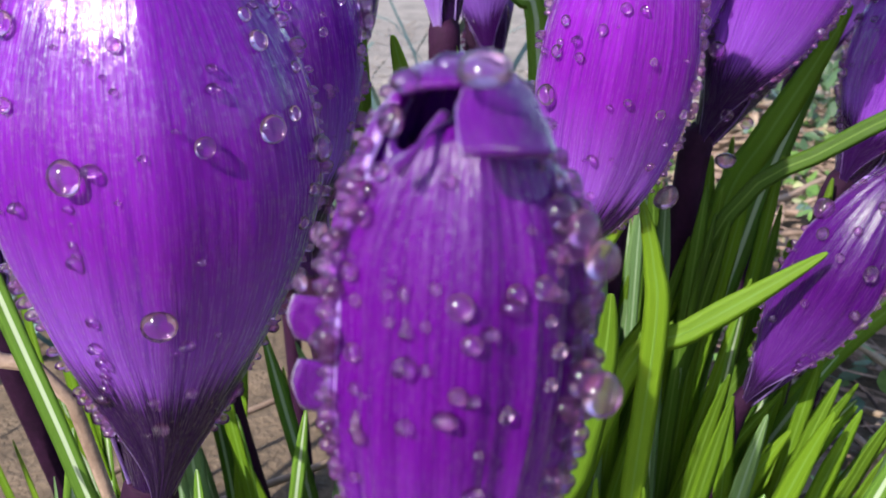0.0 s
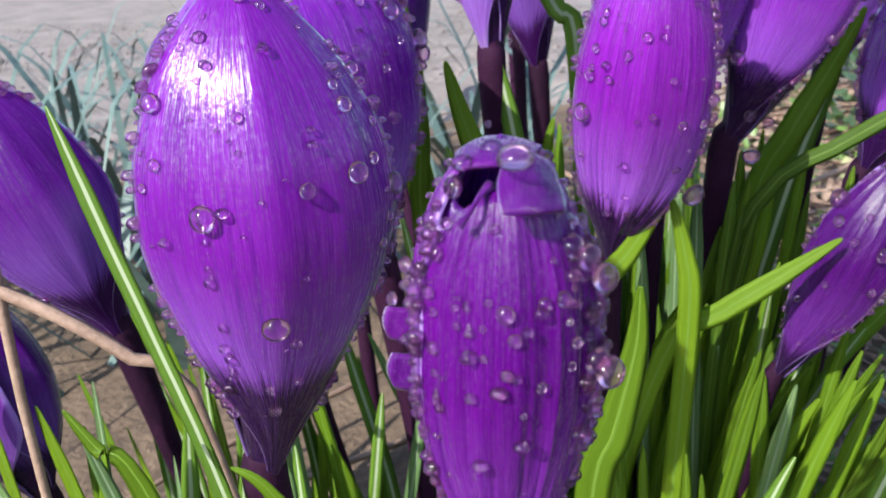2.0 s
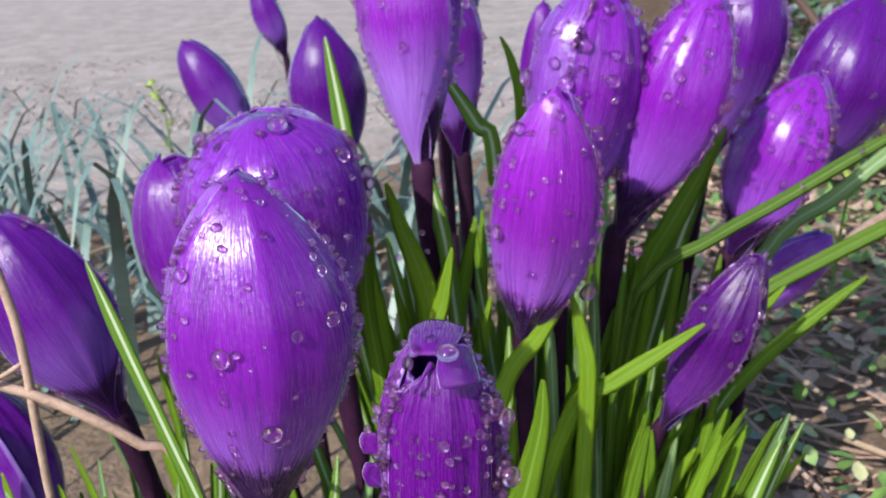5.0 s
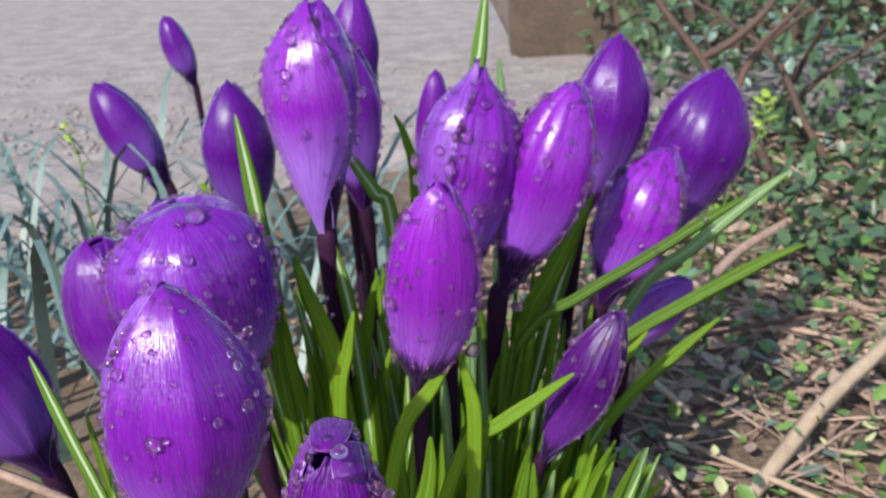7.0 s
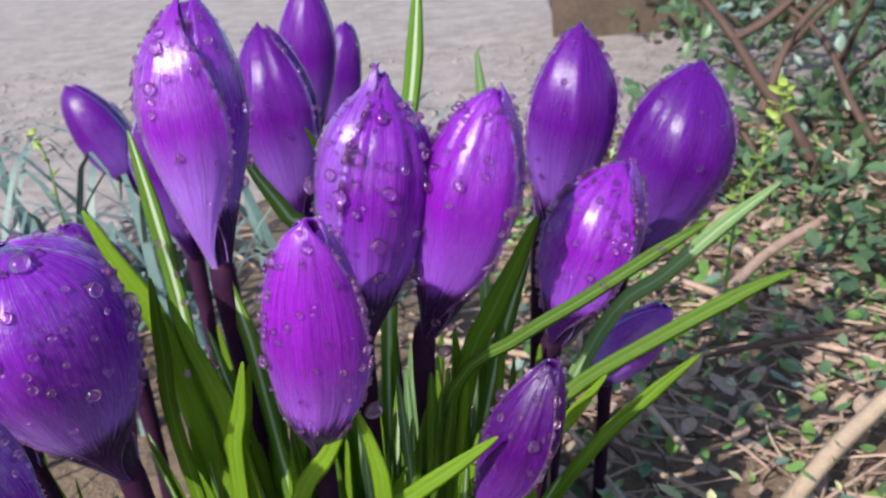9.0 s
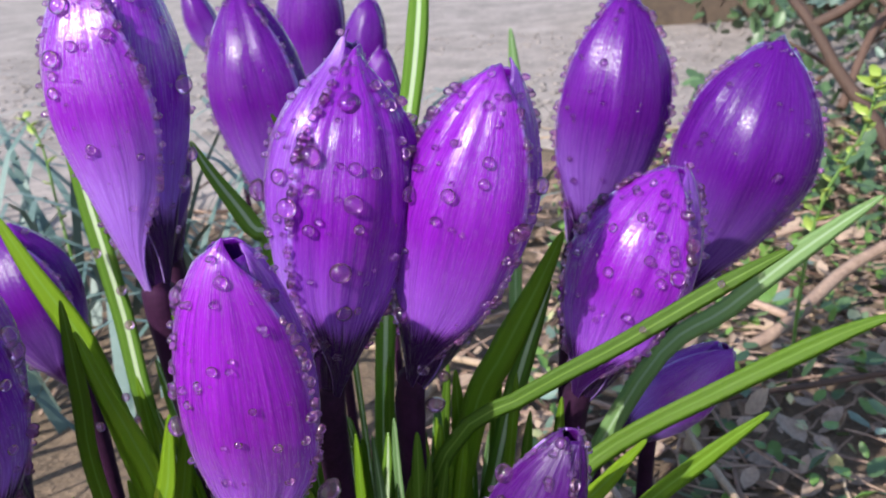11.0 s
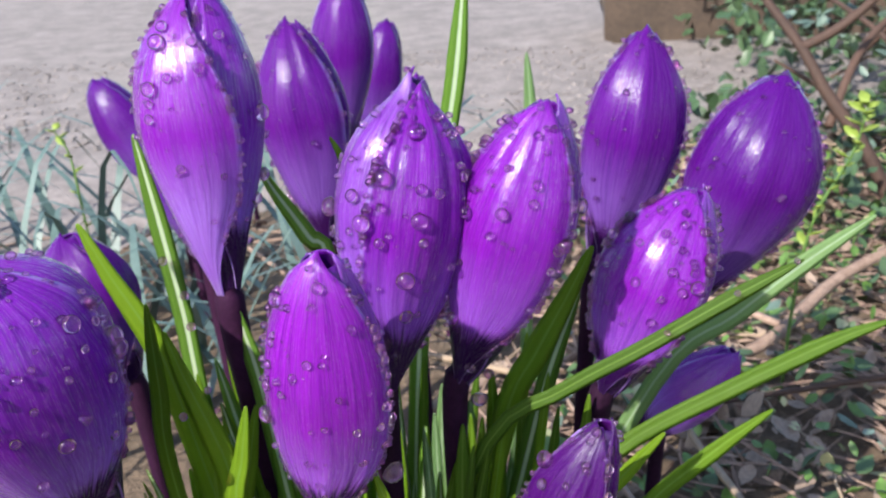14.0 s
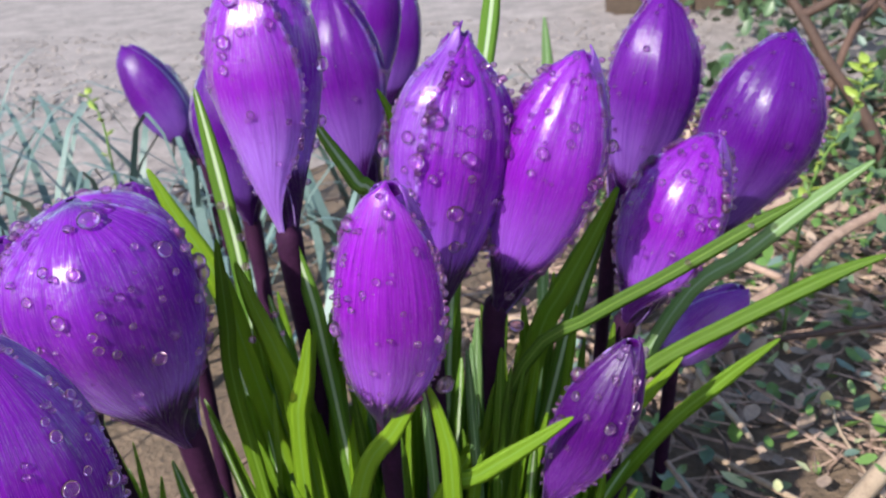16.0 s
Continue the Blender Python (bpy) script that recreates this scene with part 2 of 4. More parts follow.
# ---- mesh helpers (lengths in centimetres) ----
def mesh_object(name, verts, faces, mat, parent=None, uvs=None, label="", smooth=True):
    me = bpy.data.meshes.new(name)
    me.from_pydata([(x * CM, y * CM, z * CM) for x, y, z in verts], [], faces)
    if uvs is not None:
        layer = me.uv_layers.new(name="UVMap")
        idx = np.empty(len(me.loops), dtype=np.int32)
        me.loops.foreach_get("vertex_index", idx)
        layer.data.foreach_set("uv", np.asarray(uvs, dtype=np.float32)[idx].ravel())
    if smooth:
        me.polygons.foreach_set("use_smooth", [True] * len(me.polygons))
    me.materials.append(mat)
    me.update()
    ob = new(name, me)
    if parent is not None:
        ob.parent = parent
    if label:
        tagged(ob, label)
    return ob


def smooth01(x):
    x = min(1.0, max(0.0, x))
    return x * x * (3 - 2 * x)


def spline(pts, t):
    """Catmull-Rom through the points, t from 0 to 1."""
    k = t * (len(pts) - 1)
    i = min(int(k), len(pts) - 2)
    q = k - i
    p = [Vector(pts[max(0, min(len(pts) - 1, j))]) for j in (i - 1, i, i + 1, i + 2)]
    return 0.5 * (2 * p[1] + (p[2] - p[0]) * q + (2 * p[0] - 5 * p[1] + 4 * p[2] - p[3]) * q**2 + (3 * p[1] - p[0] - 3 * p[2] + p[3]) * q**3)


def table(rows, s):
    """A smooth curve through rows of place and value."""
    i = 0
    while i < len(rows) - 2 and s > rows[i + 1][0]:
        i += 1
    (x0, y0), (x1, y1) = rows[i], rows[i + 1]
    slope = lambda k: (rows[min(k + 1, len(rows) - 1)][1] - rows[max(k - 1, 0)][1]) / (rows[min(k + 1, len(rows) - 1)][0] - rows[max(k - 1, 0)][0])
    h = x1 - x0
    q = min(1.0, max(0.0, (s - x0) / h))
    return (1 + 2 * q) * (1 - q) ** 2 * y0 + q * (1 - q) ** 2 * h * slope(i) + q * q * (3 - 2 * q) * y1 + q * q * (q - 1) * h * slope(i + 1)


def grid_faces(nu, nv):
    return [(j * nu + i, j * nu + i + 1, (j + 1) * nu + i + 1, (j + 1) * nu + i) for j in range(nv - 1) for i in range(nu - 1)]


def thick(ob, t):
    s = ob.modifiers.new("thickness", "SOLIDIFY")
    s.thickness, s.offset = t * CM, -1.0
    return ob


def tube_object(name, pts, radii, mat, parent=None, sides=8, steps=14, label=""):
    verts, faces, uvs = [], [], []
    for j in range(steps):
        t = j / (steps - 1)
        c = spline(pts, t)
        d = (spline(pts, min(1, t + 0.02)) - spline(pts, max(0, t - 0.02))).normalized()
        a = d.cross(Vector((0.3, 1, 0.1))).normalized()
        b = d.cross(a)
        r = table([(k / (len(radii) - 1), v) for k, v in enumerate(radii)], t)
        for i in range(sides):
            w = 2 * math.pi * i / sides
            verts.append(c + r * (math.cos(w) * a + math.sin(w) * b))
            uvs.append((i / sides, t))
    for j in range(steps - 1):
        for i in range(sides):
            k = (i + 1) % sides
            faces.append((j * sides + i, j * sides + k, (j + 1) * sides + k, (j + 1) * sides + i))
    faces.append(tuple(range(sides))[::-1])
    faces.append(tuple((steps - 1) * sides + i for i in range(sides)))
    return mesh_object(name, verts, faces, mat, parent, uvs, label)


# ---- structure: ground, path, edging ----
def ground_height(x, y):
    v = noise.noise((x * 0.05, y * 0.05, 0.3)) * 0.9 + noise.noise((x * 0.2, y * 0.2, 4.1)) * 0.35
    return v * smooth01((y + 60) / 40)


def ground_sheet():
    xs = [-40000, -8000, -1500, -500, -260] + [-160 + 5 * i for i in range(65)] + [260, 500, 1500, 8000, 40000]
    ys = [-40000, -8000, -1500, -400, -120] + [-60 + 5 * i for i in range(50)] + [260, 500, 1500, 8000, 40000]
    verts = [(x, y, ground_height(x, y) - 0.3) for y in ys for x in xs]
    return tagged(mesh_object("ground", verts, grid_faces(len(xs), len(ys)), SOIL), "dark damp soil with brown litter", "ground", kind="structure")


ground_sheet()


def path_slab():
    """Pale gravel path behind the bed, with a ragged front edge."""
    n = 46
    front, back = [], []
    for i in range(n):
        x = -170 + i * 5.2
        y = 36 + 16 * smooth01((x + 30) / 26) + 16 * smooth01((x + 4) / 44) + 3.0 * noise.noise((x * 0.06, 1.7, 0)) + 1.4 * noise.noise((x * 0.3, 2.7, 0))
        front.append((x, y))
        back.append((x, 97.0 + 0.4 * noise.noise((x * 0.1, 0, 9)) if x > 4 else 250.0))
    verts, rows = [], 12
    for j in range(rows):
        for (x, y), (_, y2) in zip(front, back):
            q = (j / (rows - 1)) ** 1.5
            z = 0.75 if j else -0.9
            verts.append((x, y + (y2 - y) * q, z + (0.25 * noise.noise((x * 0.07, (y + (y2 - y) * q) * 0.07, 5)) if j else 0)))
    return tagged(mesh_object("path", verts, grid_faces(n, rows), GRAVEL), "pale grey gravel path behind the flower bed", "path", kind="structure")


path_slab()


def box_mesh(name, lo, hi, mat):
    bm = bmesh.new()
    bmesh.ops.create_cube(bm, size=1.0)
    for v in bm.verts:
        v.co = Vector(((lo[k] + hi[k]) / 2 + v.co[k] * (hi[k] - lo[k])) * CM for k in range(3))
    bmesh.ops.subdivide_edges(bm, edges=[e for e in bm.edges if abs(e.verts[0].co.x - e.verts[1].co.x) > 0.1], cuts=24)
    for v in bm.verts:
        v.co += Vector((0, noise.noise(v.co * 14), noise.noise(v.co * 11 + Vector((3, 1, 2))))) * 0.006
    me = bpy.data.meshes.new(name)
    bm.to_mesh(me)
    bm.free()
    me.materials.append(mat)
    return new(name, me)


def path_pebbles(count, seed):
    """Small loose stones lying on the gravel."""
    q = random.Random(seed)
    shape = [(0, 0, 0.7), (1, 0, 0), (0.3, 0.9, 0.1), (-0.8, 0.6, 0), (-0.9, -0.5, 0.1), (0.2, -1, 0), (0, 0, -0.5)]
    sides = [(0, i, i % 5 + 1) for i in range(1, 6)] + [(6, i % 5 + 1, i) for i in range(1, 6)]
    verts, faces = [], []
    for _ in range(count):
        y = q.uniform(58, 96)
        x = q.uniform(-0.9, 0.32) * y
        r, a = q.uniform(0.10, 0.34), q.uniform(0, 6.28)
        base = len(verts)
        for vx, vy, vz in shape:
            k = r * q.uniform(0.75, 1.25)
            verts.append((x + k * (vx * math.cos(a) - vy * math.sin(a)), y + k * (vx * math.sin(a) + vy * math.cos(a)), 0.80 + k * vz * 0.5))
        faces += [tuple(base + i for i in f) for f in sides]
    return tagged(mesh_object("path_pebbles", verts, faces, PEBBLE), "small pale stones strewn over the gravel path", "gravel", kind="stuff")


path_pebbles(2600, 12)
tagged(box_mesh("timber_edging", (6, 98, -2), (150, 106, 14), TIMBER), "dark weathered timber edging board along the path", "edging", kind="structure")

# ---- crocus flowers ----
EGG = [(0.0, 0.13), (0.1, 0.34), (0.19, 0.51), (0.35, 0.78), (0.50, 0.95), (0.61, 1.0), (0.72, 0.93), (0.82, 0.74), (0.90, 0.51), (0.96, 0.28), (1.0, 0.05)]
SLIM = [(0.0, 0.24), (0.08, 0.38), (0.2, 0.66), (0.35, 0.90), (0.5, 1.0), (0.65, 0.95), (0.78, 0.80), (0.9, 0.55), (0.97, 0.28), (1.0, 0.05)]
BLUNT = [(0.0, 0.26), (0.1, 0.46), (0.25, 0.72), (0.42, 0.92), (0.56, 1.0), (0.70, 0.96), (0.80, 0.85), (0.88, 0.69), (0.95, 0.43), (1.0, 0.08)]
CURL = EGG[:7] + [(0.80, 0.78), (0.86, 0.56), (0.90, 0.37), (0.94, 0.22), (0.97, 0.15), (1.0, 0.05)]
DOMED = [(0.0, 0.16), (0.1, 0.30), (0.2, 0.46), (0.35, 0.71), (0.5, 0.90), (0.62, 0.99), (0.72, 1.0), (0.82, 0.92), (0.90, 0.75), (0.96, 0.46), (1.0, 0.06)]
BROAD = [(0.0, 0.13), (0.1, 0.28), (0.18, 0.41), (0.3, 0.61), (0.45, 0.86), (0.56, 0.98), (0.64, 1.0), (0.74, 0.93), (0.83, 0.76), (0.90, 0.55), (0.96, 0.30), (1.0, 0.05)]
PLUMP = [(0.0, 0.16), (0.1, 0.44), (0.21, 0.72), (0.33, 0.87), (0.45, 0.97), (0.55, 1.0), (0.68, 0.94), (0.8, 0.77), (0.9, 0.54), (0.96, 0.33), (1.0, 0.06)]


class Flower:
    """A closed crocus: base and tip in centimetres, radius, shape of its outline, bow of its axis."""

    def __init__(self, base, tip, radius, shape=EGG, bow=0.0, flat=1.0, twist=0.0):
        self.base, self.tip, self.radius, self.shape = Vector(base), Vector(tip), radius, shape
        self.bow, self.flat, self.twist = bow, flat, twist
        w = (self.tip - self.base).normalized()
        f = Vector((0, -1, 0))
        self.front = (f - w * f.dot(w)).normalized()
        self.right = self.front.cross(w) * -1
        if self.right.x < 0:
            self.right = -self.right
        self.w = w

    def axis(self, s):
        return self.base.lerp(self.tip, s) + self.right * self.bow * 4 * s * (1 - s)

    def at(self, phi, s, k=1.0):
        r = self.radius * table(self.shape, s) * k
        return self.axis(s) + r * (math.cos(phi) * self.front * self.flat + math.sin(phi) * self.right)


class Tepal:
    def __init__(self, fl, phi, half, k, skew, s0=0.0, s1=1.0, seed=0, foot=0.2, belly=0.0, fold=1.0, taper=0.12, lift=0.05, dip=0.07):
        self.taper, self.lift, self.dip = taper, lift, dip
        self.fl, self.phi, self.half, self.k, self.skew = fl, radians(phi), radians(half), k, skew
        self.s0, self.s1, self.seed, self.foot, self.belly, self.fold = s0, s1, seed, foot, belly, fold

    def point(self, u, v):
        s = self.s0 + (self.s1 - self.s0) * v
        wide = self.foot + (1 - self.foot) * smooth01(v / 0.42)
        top = 1.0 - 0.12 * smooth01((v - 0.86) / 0.14) - (self.taper - 0.12) * max(0.0, (v - 0.45) / 0.55) ** 1.6
        s = min(1.0, s - self.dip * abs(u) ** 2 * smooth01((v - 0.6) / 0.4))
        phi = self.phi + self.half * wide * top * u + self.fl.twist * v
        n = noise.noise((u * 1.3 + self.seed * 3.1, v * 3.0, self.seed * 1.7))
        crease = 0.014 * math.cos(u * 9.0 + self.seed) * smooth01(v / 0.3) * (1 - smooth01((v - 0.85) / 0.15))
        ridge = 0.05 * math.exp(-((u / 0.17) ** 2)) * smooth01((v - 0.25) / 0.4)
        wave = 0.035 * abs(u) ** 5 * noise.noise((v * 9, self.seed * 2.7, u)) * smooth01((v - 0.2) / 0.3)
        ribs = 0.010 * max(0.0, self.fold - 1.4) * math.sin(u * 58 + 5 * noise.noise((u * 3, v * 2, self.seed))) * smooth01((v - 0.05) / 0.2)
        edge = self.lift * abs(u) ** 2.2 * smooth01((v - 0.10) / 0.4)
        k = self.k * (1 + self.skew * u + 0.035 * n + self.fold * (0.030 * noise.noise((u * 6 + self.seed, v * 1.6, 3.0)) + 0.009 * noise.noise((u * 15 + self.seed, v * 2.6, 7.0))) + crease + ridge + ribs + wave + edge + self.belly * smooth01((v - 0.55) / 0.45))
        return self.fl.at(phi, s, k)

    def normal(self, u, v):
        a = self.point(min(1, u + 0.03), v) - self.point(max(-1, u - 0.03), v)
        b = self.point(u, min(1, v + 0.02)) - self.point(u, max(0, v - 0.02))
        n = a.cross(b).normalized()
        out = self.point(u, v) - self.fl.axis(self.s0 + (self.s1 - self.s0) * v)
        return n if n.dot(out) > 0 else -n

    def build(self, name, mat, parent, nu=17, nv=30):
        verts, uvs = [], []
        for j in range(nv):
            for i in range(nu):
                u, v = 2 * i / (nu - 1) - 1, j / (nv - 1)
                verts.append(self.point(u, v))
                uvs.append((u * 0.5 + 0.5, v))
        faces = grid_faces(nu, nv)
        mid = (nv // 2) * nu + nu // 2
        n = (verts[mid + 1] - verts[mid]).cross(verts[mid + nu] - verts[mid])
        if n.dot(verts[mid] - self.fl.axis(0.5)) < 0:
            faces = [q[::-1] for q in faces]
        return thick(mesh_object(name, verts, faces, mat, parent, uvs), 0.032)


def crocus(label, base, tip, radius, foot, mat=PETAL, shape=EGG, turn=0.0, bow=0.0, flat=1.0, twist=0.0, detail=1.0, front=None, fold=1.0, lay=None, shut=False):
    """A closed flower of three outer and three inner tepals on a dark stalk; gives its tepals for dew.
    lay: each outer tepal's direction and half width in degrees, distance from the axis, length and taper;
    shut: the tips meet with no gap."""
    fl = Flower(base, tip, radius, shape, bow, flat, twist)
    thing = new("crocus_flower")
    tagged(thing, label, "flower", group="crocus flowers in the clump")
    nu, nv = (33, 46) if detail >= 1 else (13, 20)
    lay = lay or [(turn, 70, 1.06, 1.0, 0.25), (turn + 112, 66, 0.94, 0.975, 0.25), (turn - 116, 66, 0.92, 0.95, 0.25)]
    teps = []
    for k, (phi, half, far, length, taper) in enumerate(lay):
        t = Tepal(fl, phi, half, far, 0.03 if k == 0 else 0.0, 0.0, length, seed=len(label) + k * 2.3 + base[0], fold=fold, taper=taper, lift=(0.05, -0.04, -0.05)[k], dip=0.015 if shut else 0.07)
        t.build("outer_tepal", front if front and not k else PETAL_GRAZED if k and mat in (PETAL, PETAL_BLOTCHED) else mat, thing, nu, nv)
        teps.append(t)
    for k, (phi, length) in enumerate(((lay[0][0] + 58, 0.965), (lay[0][0] - 60, 0.96), (lay[0][0] + 180, 0.965))):
        length = 1.0 if shut else length
        t = Tepal(fl, phi, 82 if shut else 70, 0.85 - 0.015 * k, 0.0, 0.02, length, seed=11 + k * 1.9 + base[0], foot=0.7, taper=0.12, lift=0.0, dip=0.01)
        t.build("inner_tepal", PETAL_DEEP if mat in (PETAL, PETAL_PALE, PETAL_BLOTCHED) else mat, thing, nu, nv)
        teps.append(t)
    b, w = Vector(base), fl.w
    g = Vector(foot)
    r0 = min(radius * 0.25, 0.25)
    pts = [b + w * 0.35, b - w * 0.2, b.lerp(g, 0.35) - w * 0.3, b.lerp(g, 0.7), g - Vector((0, 0, 0.8))]
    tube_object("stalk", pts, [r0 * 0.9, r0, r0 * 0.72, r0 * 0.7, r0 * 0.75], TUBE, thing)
    return teps


FLOWERS = {}
FLOWERS["A"] = crocus("large violet closed crocus with dew and a sunlit ridge", (-2.35, 5.4, 6.75), (-1.85, 5.05, 12.1), 1.11, (-2.1, 6.8, 0), bow=0.16, twist=-0.12, shape=BROAD, mat=PETAL_BLOTCHED, lay=[(34, 74, 1.05, 1.0, 0.18), (-68, 70, 0.96, 1.0, 0.15), (140, 70, 0.93, 0.99, 0.15)], shut=True)
FLOWERS["A2"] = crocus("broad violet crocus beaded with dew, tucked behind another", (-2.33, 10.35, 7.15), (-3.12, 9.6, 11.88), 1.5, (-1.9, 11.2, 0), shape=DOMED, bow=-0.22, mat=PETAL_PALE, lay=[(14, 80, 1.03, 1.0, 0.12), (-96, 74, 0.97, 1.0, 0.12), (128, 74, 0.95, 1.0, 0.12)], shut=True)
FLOWERS["C"] = crocus("slim violet crocus bud with dew along its edges", (1.12, 10.85, 7.2), (1.8, 9.45, 12.2), 0.83, (1.2, 10.8, 0), shape=PLUMP, bow=0.05, lay=[(-10, 80, 1.06, 1, 0.14), (98, 62, 0.93, 0.98, 0.3), (-128, 62, 0.9, 0.95, 0.4)])
FLOWERS["D"] = crocus("violet crocus with a curled tip and large dew drops", (1.77, 12.15, 8.55), (2.6, 12.45, 13.85), 1.05, (1.6, 13.4, 0), bow=-0.12, shape=CURL, fold=1.5, lay=[(40, 54, 1.07, 0.96, 0.2), (-50, 74, 0.89, 1.0, 0.15), (150, 70, 0.86, 0.97, 0.2)])
FLOWERS["E"] = crocus("violet crocus with a smooth front tepal and dark foot", (2.87, 12.77, 8.42), (4.56, 12.52, 13.4), 0.95, (2.6, 13.6, 0), bow=0.08, lay=[(-20, 68, 1.06, 0.985, 0.16), (66, 62, 0.93, 1, 0.2), (-142, 66, 0.9, 0.96, 0.2)])
FLOWERS["T"] = crocus("tall pale violet crocus on a dark purple stalk", (-0.88, 12.75, 9.82), (-0.84, 13.1, 15.2), 1.0, (-0.6, 13.8, 0), bow=-0.10, shape=BROAD, mat=PETAL_PALE, front=PETAL_CLEAR, lay=[(-20, 72, 1.06, 0.985, 0.62), (74, 66, 0.93, 1, 0.2), (-136, 62, 0.9, 0.96, 0.4)])
FLOWERS["G"] = crocus("smaller violet crocus with a wrinkled beaded edge", (5.24, 14.04, 7.5), (6.84, 14.2, 11.5), 0.95, (4.6, 15.0, 0), bow=0.0, fold=1.6, lay=[(-28, 62, 1.06, 0.98, 0.18), (56, 58, 0.93, 1, 0.2), (-146, 62, 0.9, 0.95, 0.4)])
FLOWERS["H"] = crocus("broad violet crocus leaning out of the clump", (6.85, 17.5, 7.5), (8.72, 17.6, 12.66), 1.18, (6.2, 18.4, 0), mat=PETAL_FAR, bow=0.1, shape=BROAD, lay=[(-6, 74, 1.06, 1, 0.25), (104, 62, 0.93, 0.97, 0.4), (-128, 62, 0.9, 0.95, 0.4)])
FLOWERS["F"] = crocus("pale violet crocus standing at the back of the clump", (5.1, 17.6, 8.5), (6.12, 17.8, 13.58), 0.95, (4.5, 18.9, 0), mat=PETAL_FAR, bow=0.1, lay=[(8, 74, 1.06, 1, 0.25), (112, 62, 0.93, 0.97, 0.4), (-112, 62, 0.9, 0.95, 0.4)])
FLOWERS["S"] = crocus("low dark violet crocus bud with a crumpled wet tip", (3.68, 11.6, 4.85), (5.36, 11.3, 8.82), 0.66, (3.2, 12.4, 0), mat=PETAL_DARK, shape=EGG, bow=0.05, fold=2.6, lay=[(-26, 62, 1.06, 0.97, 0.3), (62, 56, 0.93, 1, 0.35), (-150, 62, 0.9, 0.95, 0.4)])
FLOWERS["J"] = crocus("pale violet crocus behind the tall one", (-0.77, 18.6, 8.55), (-1.35, 18.85, 13.9), 0.98, (-0.6, 18.6, 0), mat=PETAL_FAR, lay=[(-8, 70, 1.06, 1, 0.25), (90, 62, 0.93, 0.98, 0.3), (-130, 62, 0.9, 0.95, 0.4)])
FLOWERS["K"] = crocus("violet crocus far back in the clump", (-1.9, 24.1, 9.1), (-1.3, 23.9, 14.5), 0.85, (-1.6, 23.5, 0), mat=PETAL_FAR, detail=0.5)
FLOWERS["K2"] = crocus("slim violet crocus far back in the clump", (-3.1, 32.1, 7.5), (-2.0, 32, 12.15), 0.85, (-2.9, 31.5, 0), mat=PETAL_FAR, shape=SLIM, detail=0.5)
FLOWERS["I1"] = crocus("outlying violet crocus leaning to its side", (-11.0, 32.1, 5.8), (-13.4, 32, 10.4), 1.05, (-9.9, 31.5, 0), mat=PETAL_FAR, shape=SLIM, detail=0.5)
FLOWERS["I2"] = crocus("thin violet crocus bud at the edge of the bed", (-11.9, 34.1, 4.5), (-12.85, 34, 9.3), 0.65, (-11.4, 33.6, 0), mat=PETAL_FAR, shape=SLIM, detail=0.5)
FLOWERS["I3"] = crocus("distant violet crocus bud before the gravel", (-13.5, 46.1, 7.6), (-14.7, 46, 11.6), 0.8, (-13.0, 45.6, 0), mat=PETAL_FAR, shape=SLIM, detail=0.5)
FLOWERS["JL"] = crocus("pale violet crocus between the tall one and the path", (-4.47, 20.1, 7.3), (-4.65, 20, 12.35), 1.0, (-4.0, 19.6, 0), mat=PETAL_FAR, turn=15, detail=0.5)
FLOWERS["AL"] = crocus("pale violet crocus half hidden behind a broad one", (-4.2, 10.4, 7.2), (-5.0, 10.1, 11.1), 1.0, (-3.4, 11.8, 0), mat=PETAL_FAR, turn=-20, shape=SLIM)
FLOWERS["U"] = crocus("narrow violet crocus bud between larger ones", (1.05, 19.1, 8.8), (1.36, 19, 12.6), 0.5, (1.2, 18.8, 0), mat=PETAL_FAR, shape=SLIM, detail=0.5)
FLOWERS["V"] = crocus("pale violet crocus low in the leaves", (-4.85, 16.1, 6.4), (-5.7, 15.9, 10.1), 1.0, (-4.4, 15.9, 0), mat=PETAL_FAR)
FLOWERS["W1"] = crocus("violet crocus leaning away from the clump", (-5.7, 8.3, 6.95), (-7.2, 8.2, 10.65), 0.9, (-4.8, 9.2, 0), mat=PETAL_FAR, shape=SLIM, turn=30)
FLOWERS["W2"] = crocus("violet crocus low at the edge of the clump", (-7.4, 8.1, 4.3), (-8.1, 8.0, 7.7), 0.9, (-6.4, 8.9, 0), mat=PETAL_FAR, shape=SLIM, turn=-20)
FLOWERS["R"] = crocus("spent violet crocus lying low among leaves", (5.7, 16.6, 5.2), (7.95, 16.4, 7.35), 0.62, (4.9, 16.2, 0), mat=PETAL_PALE, shape=SLIM)

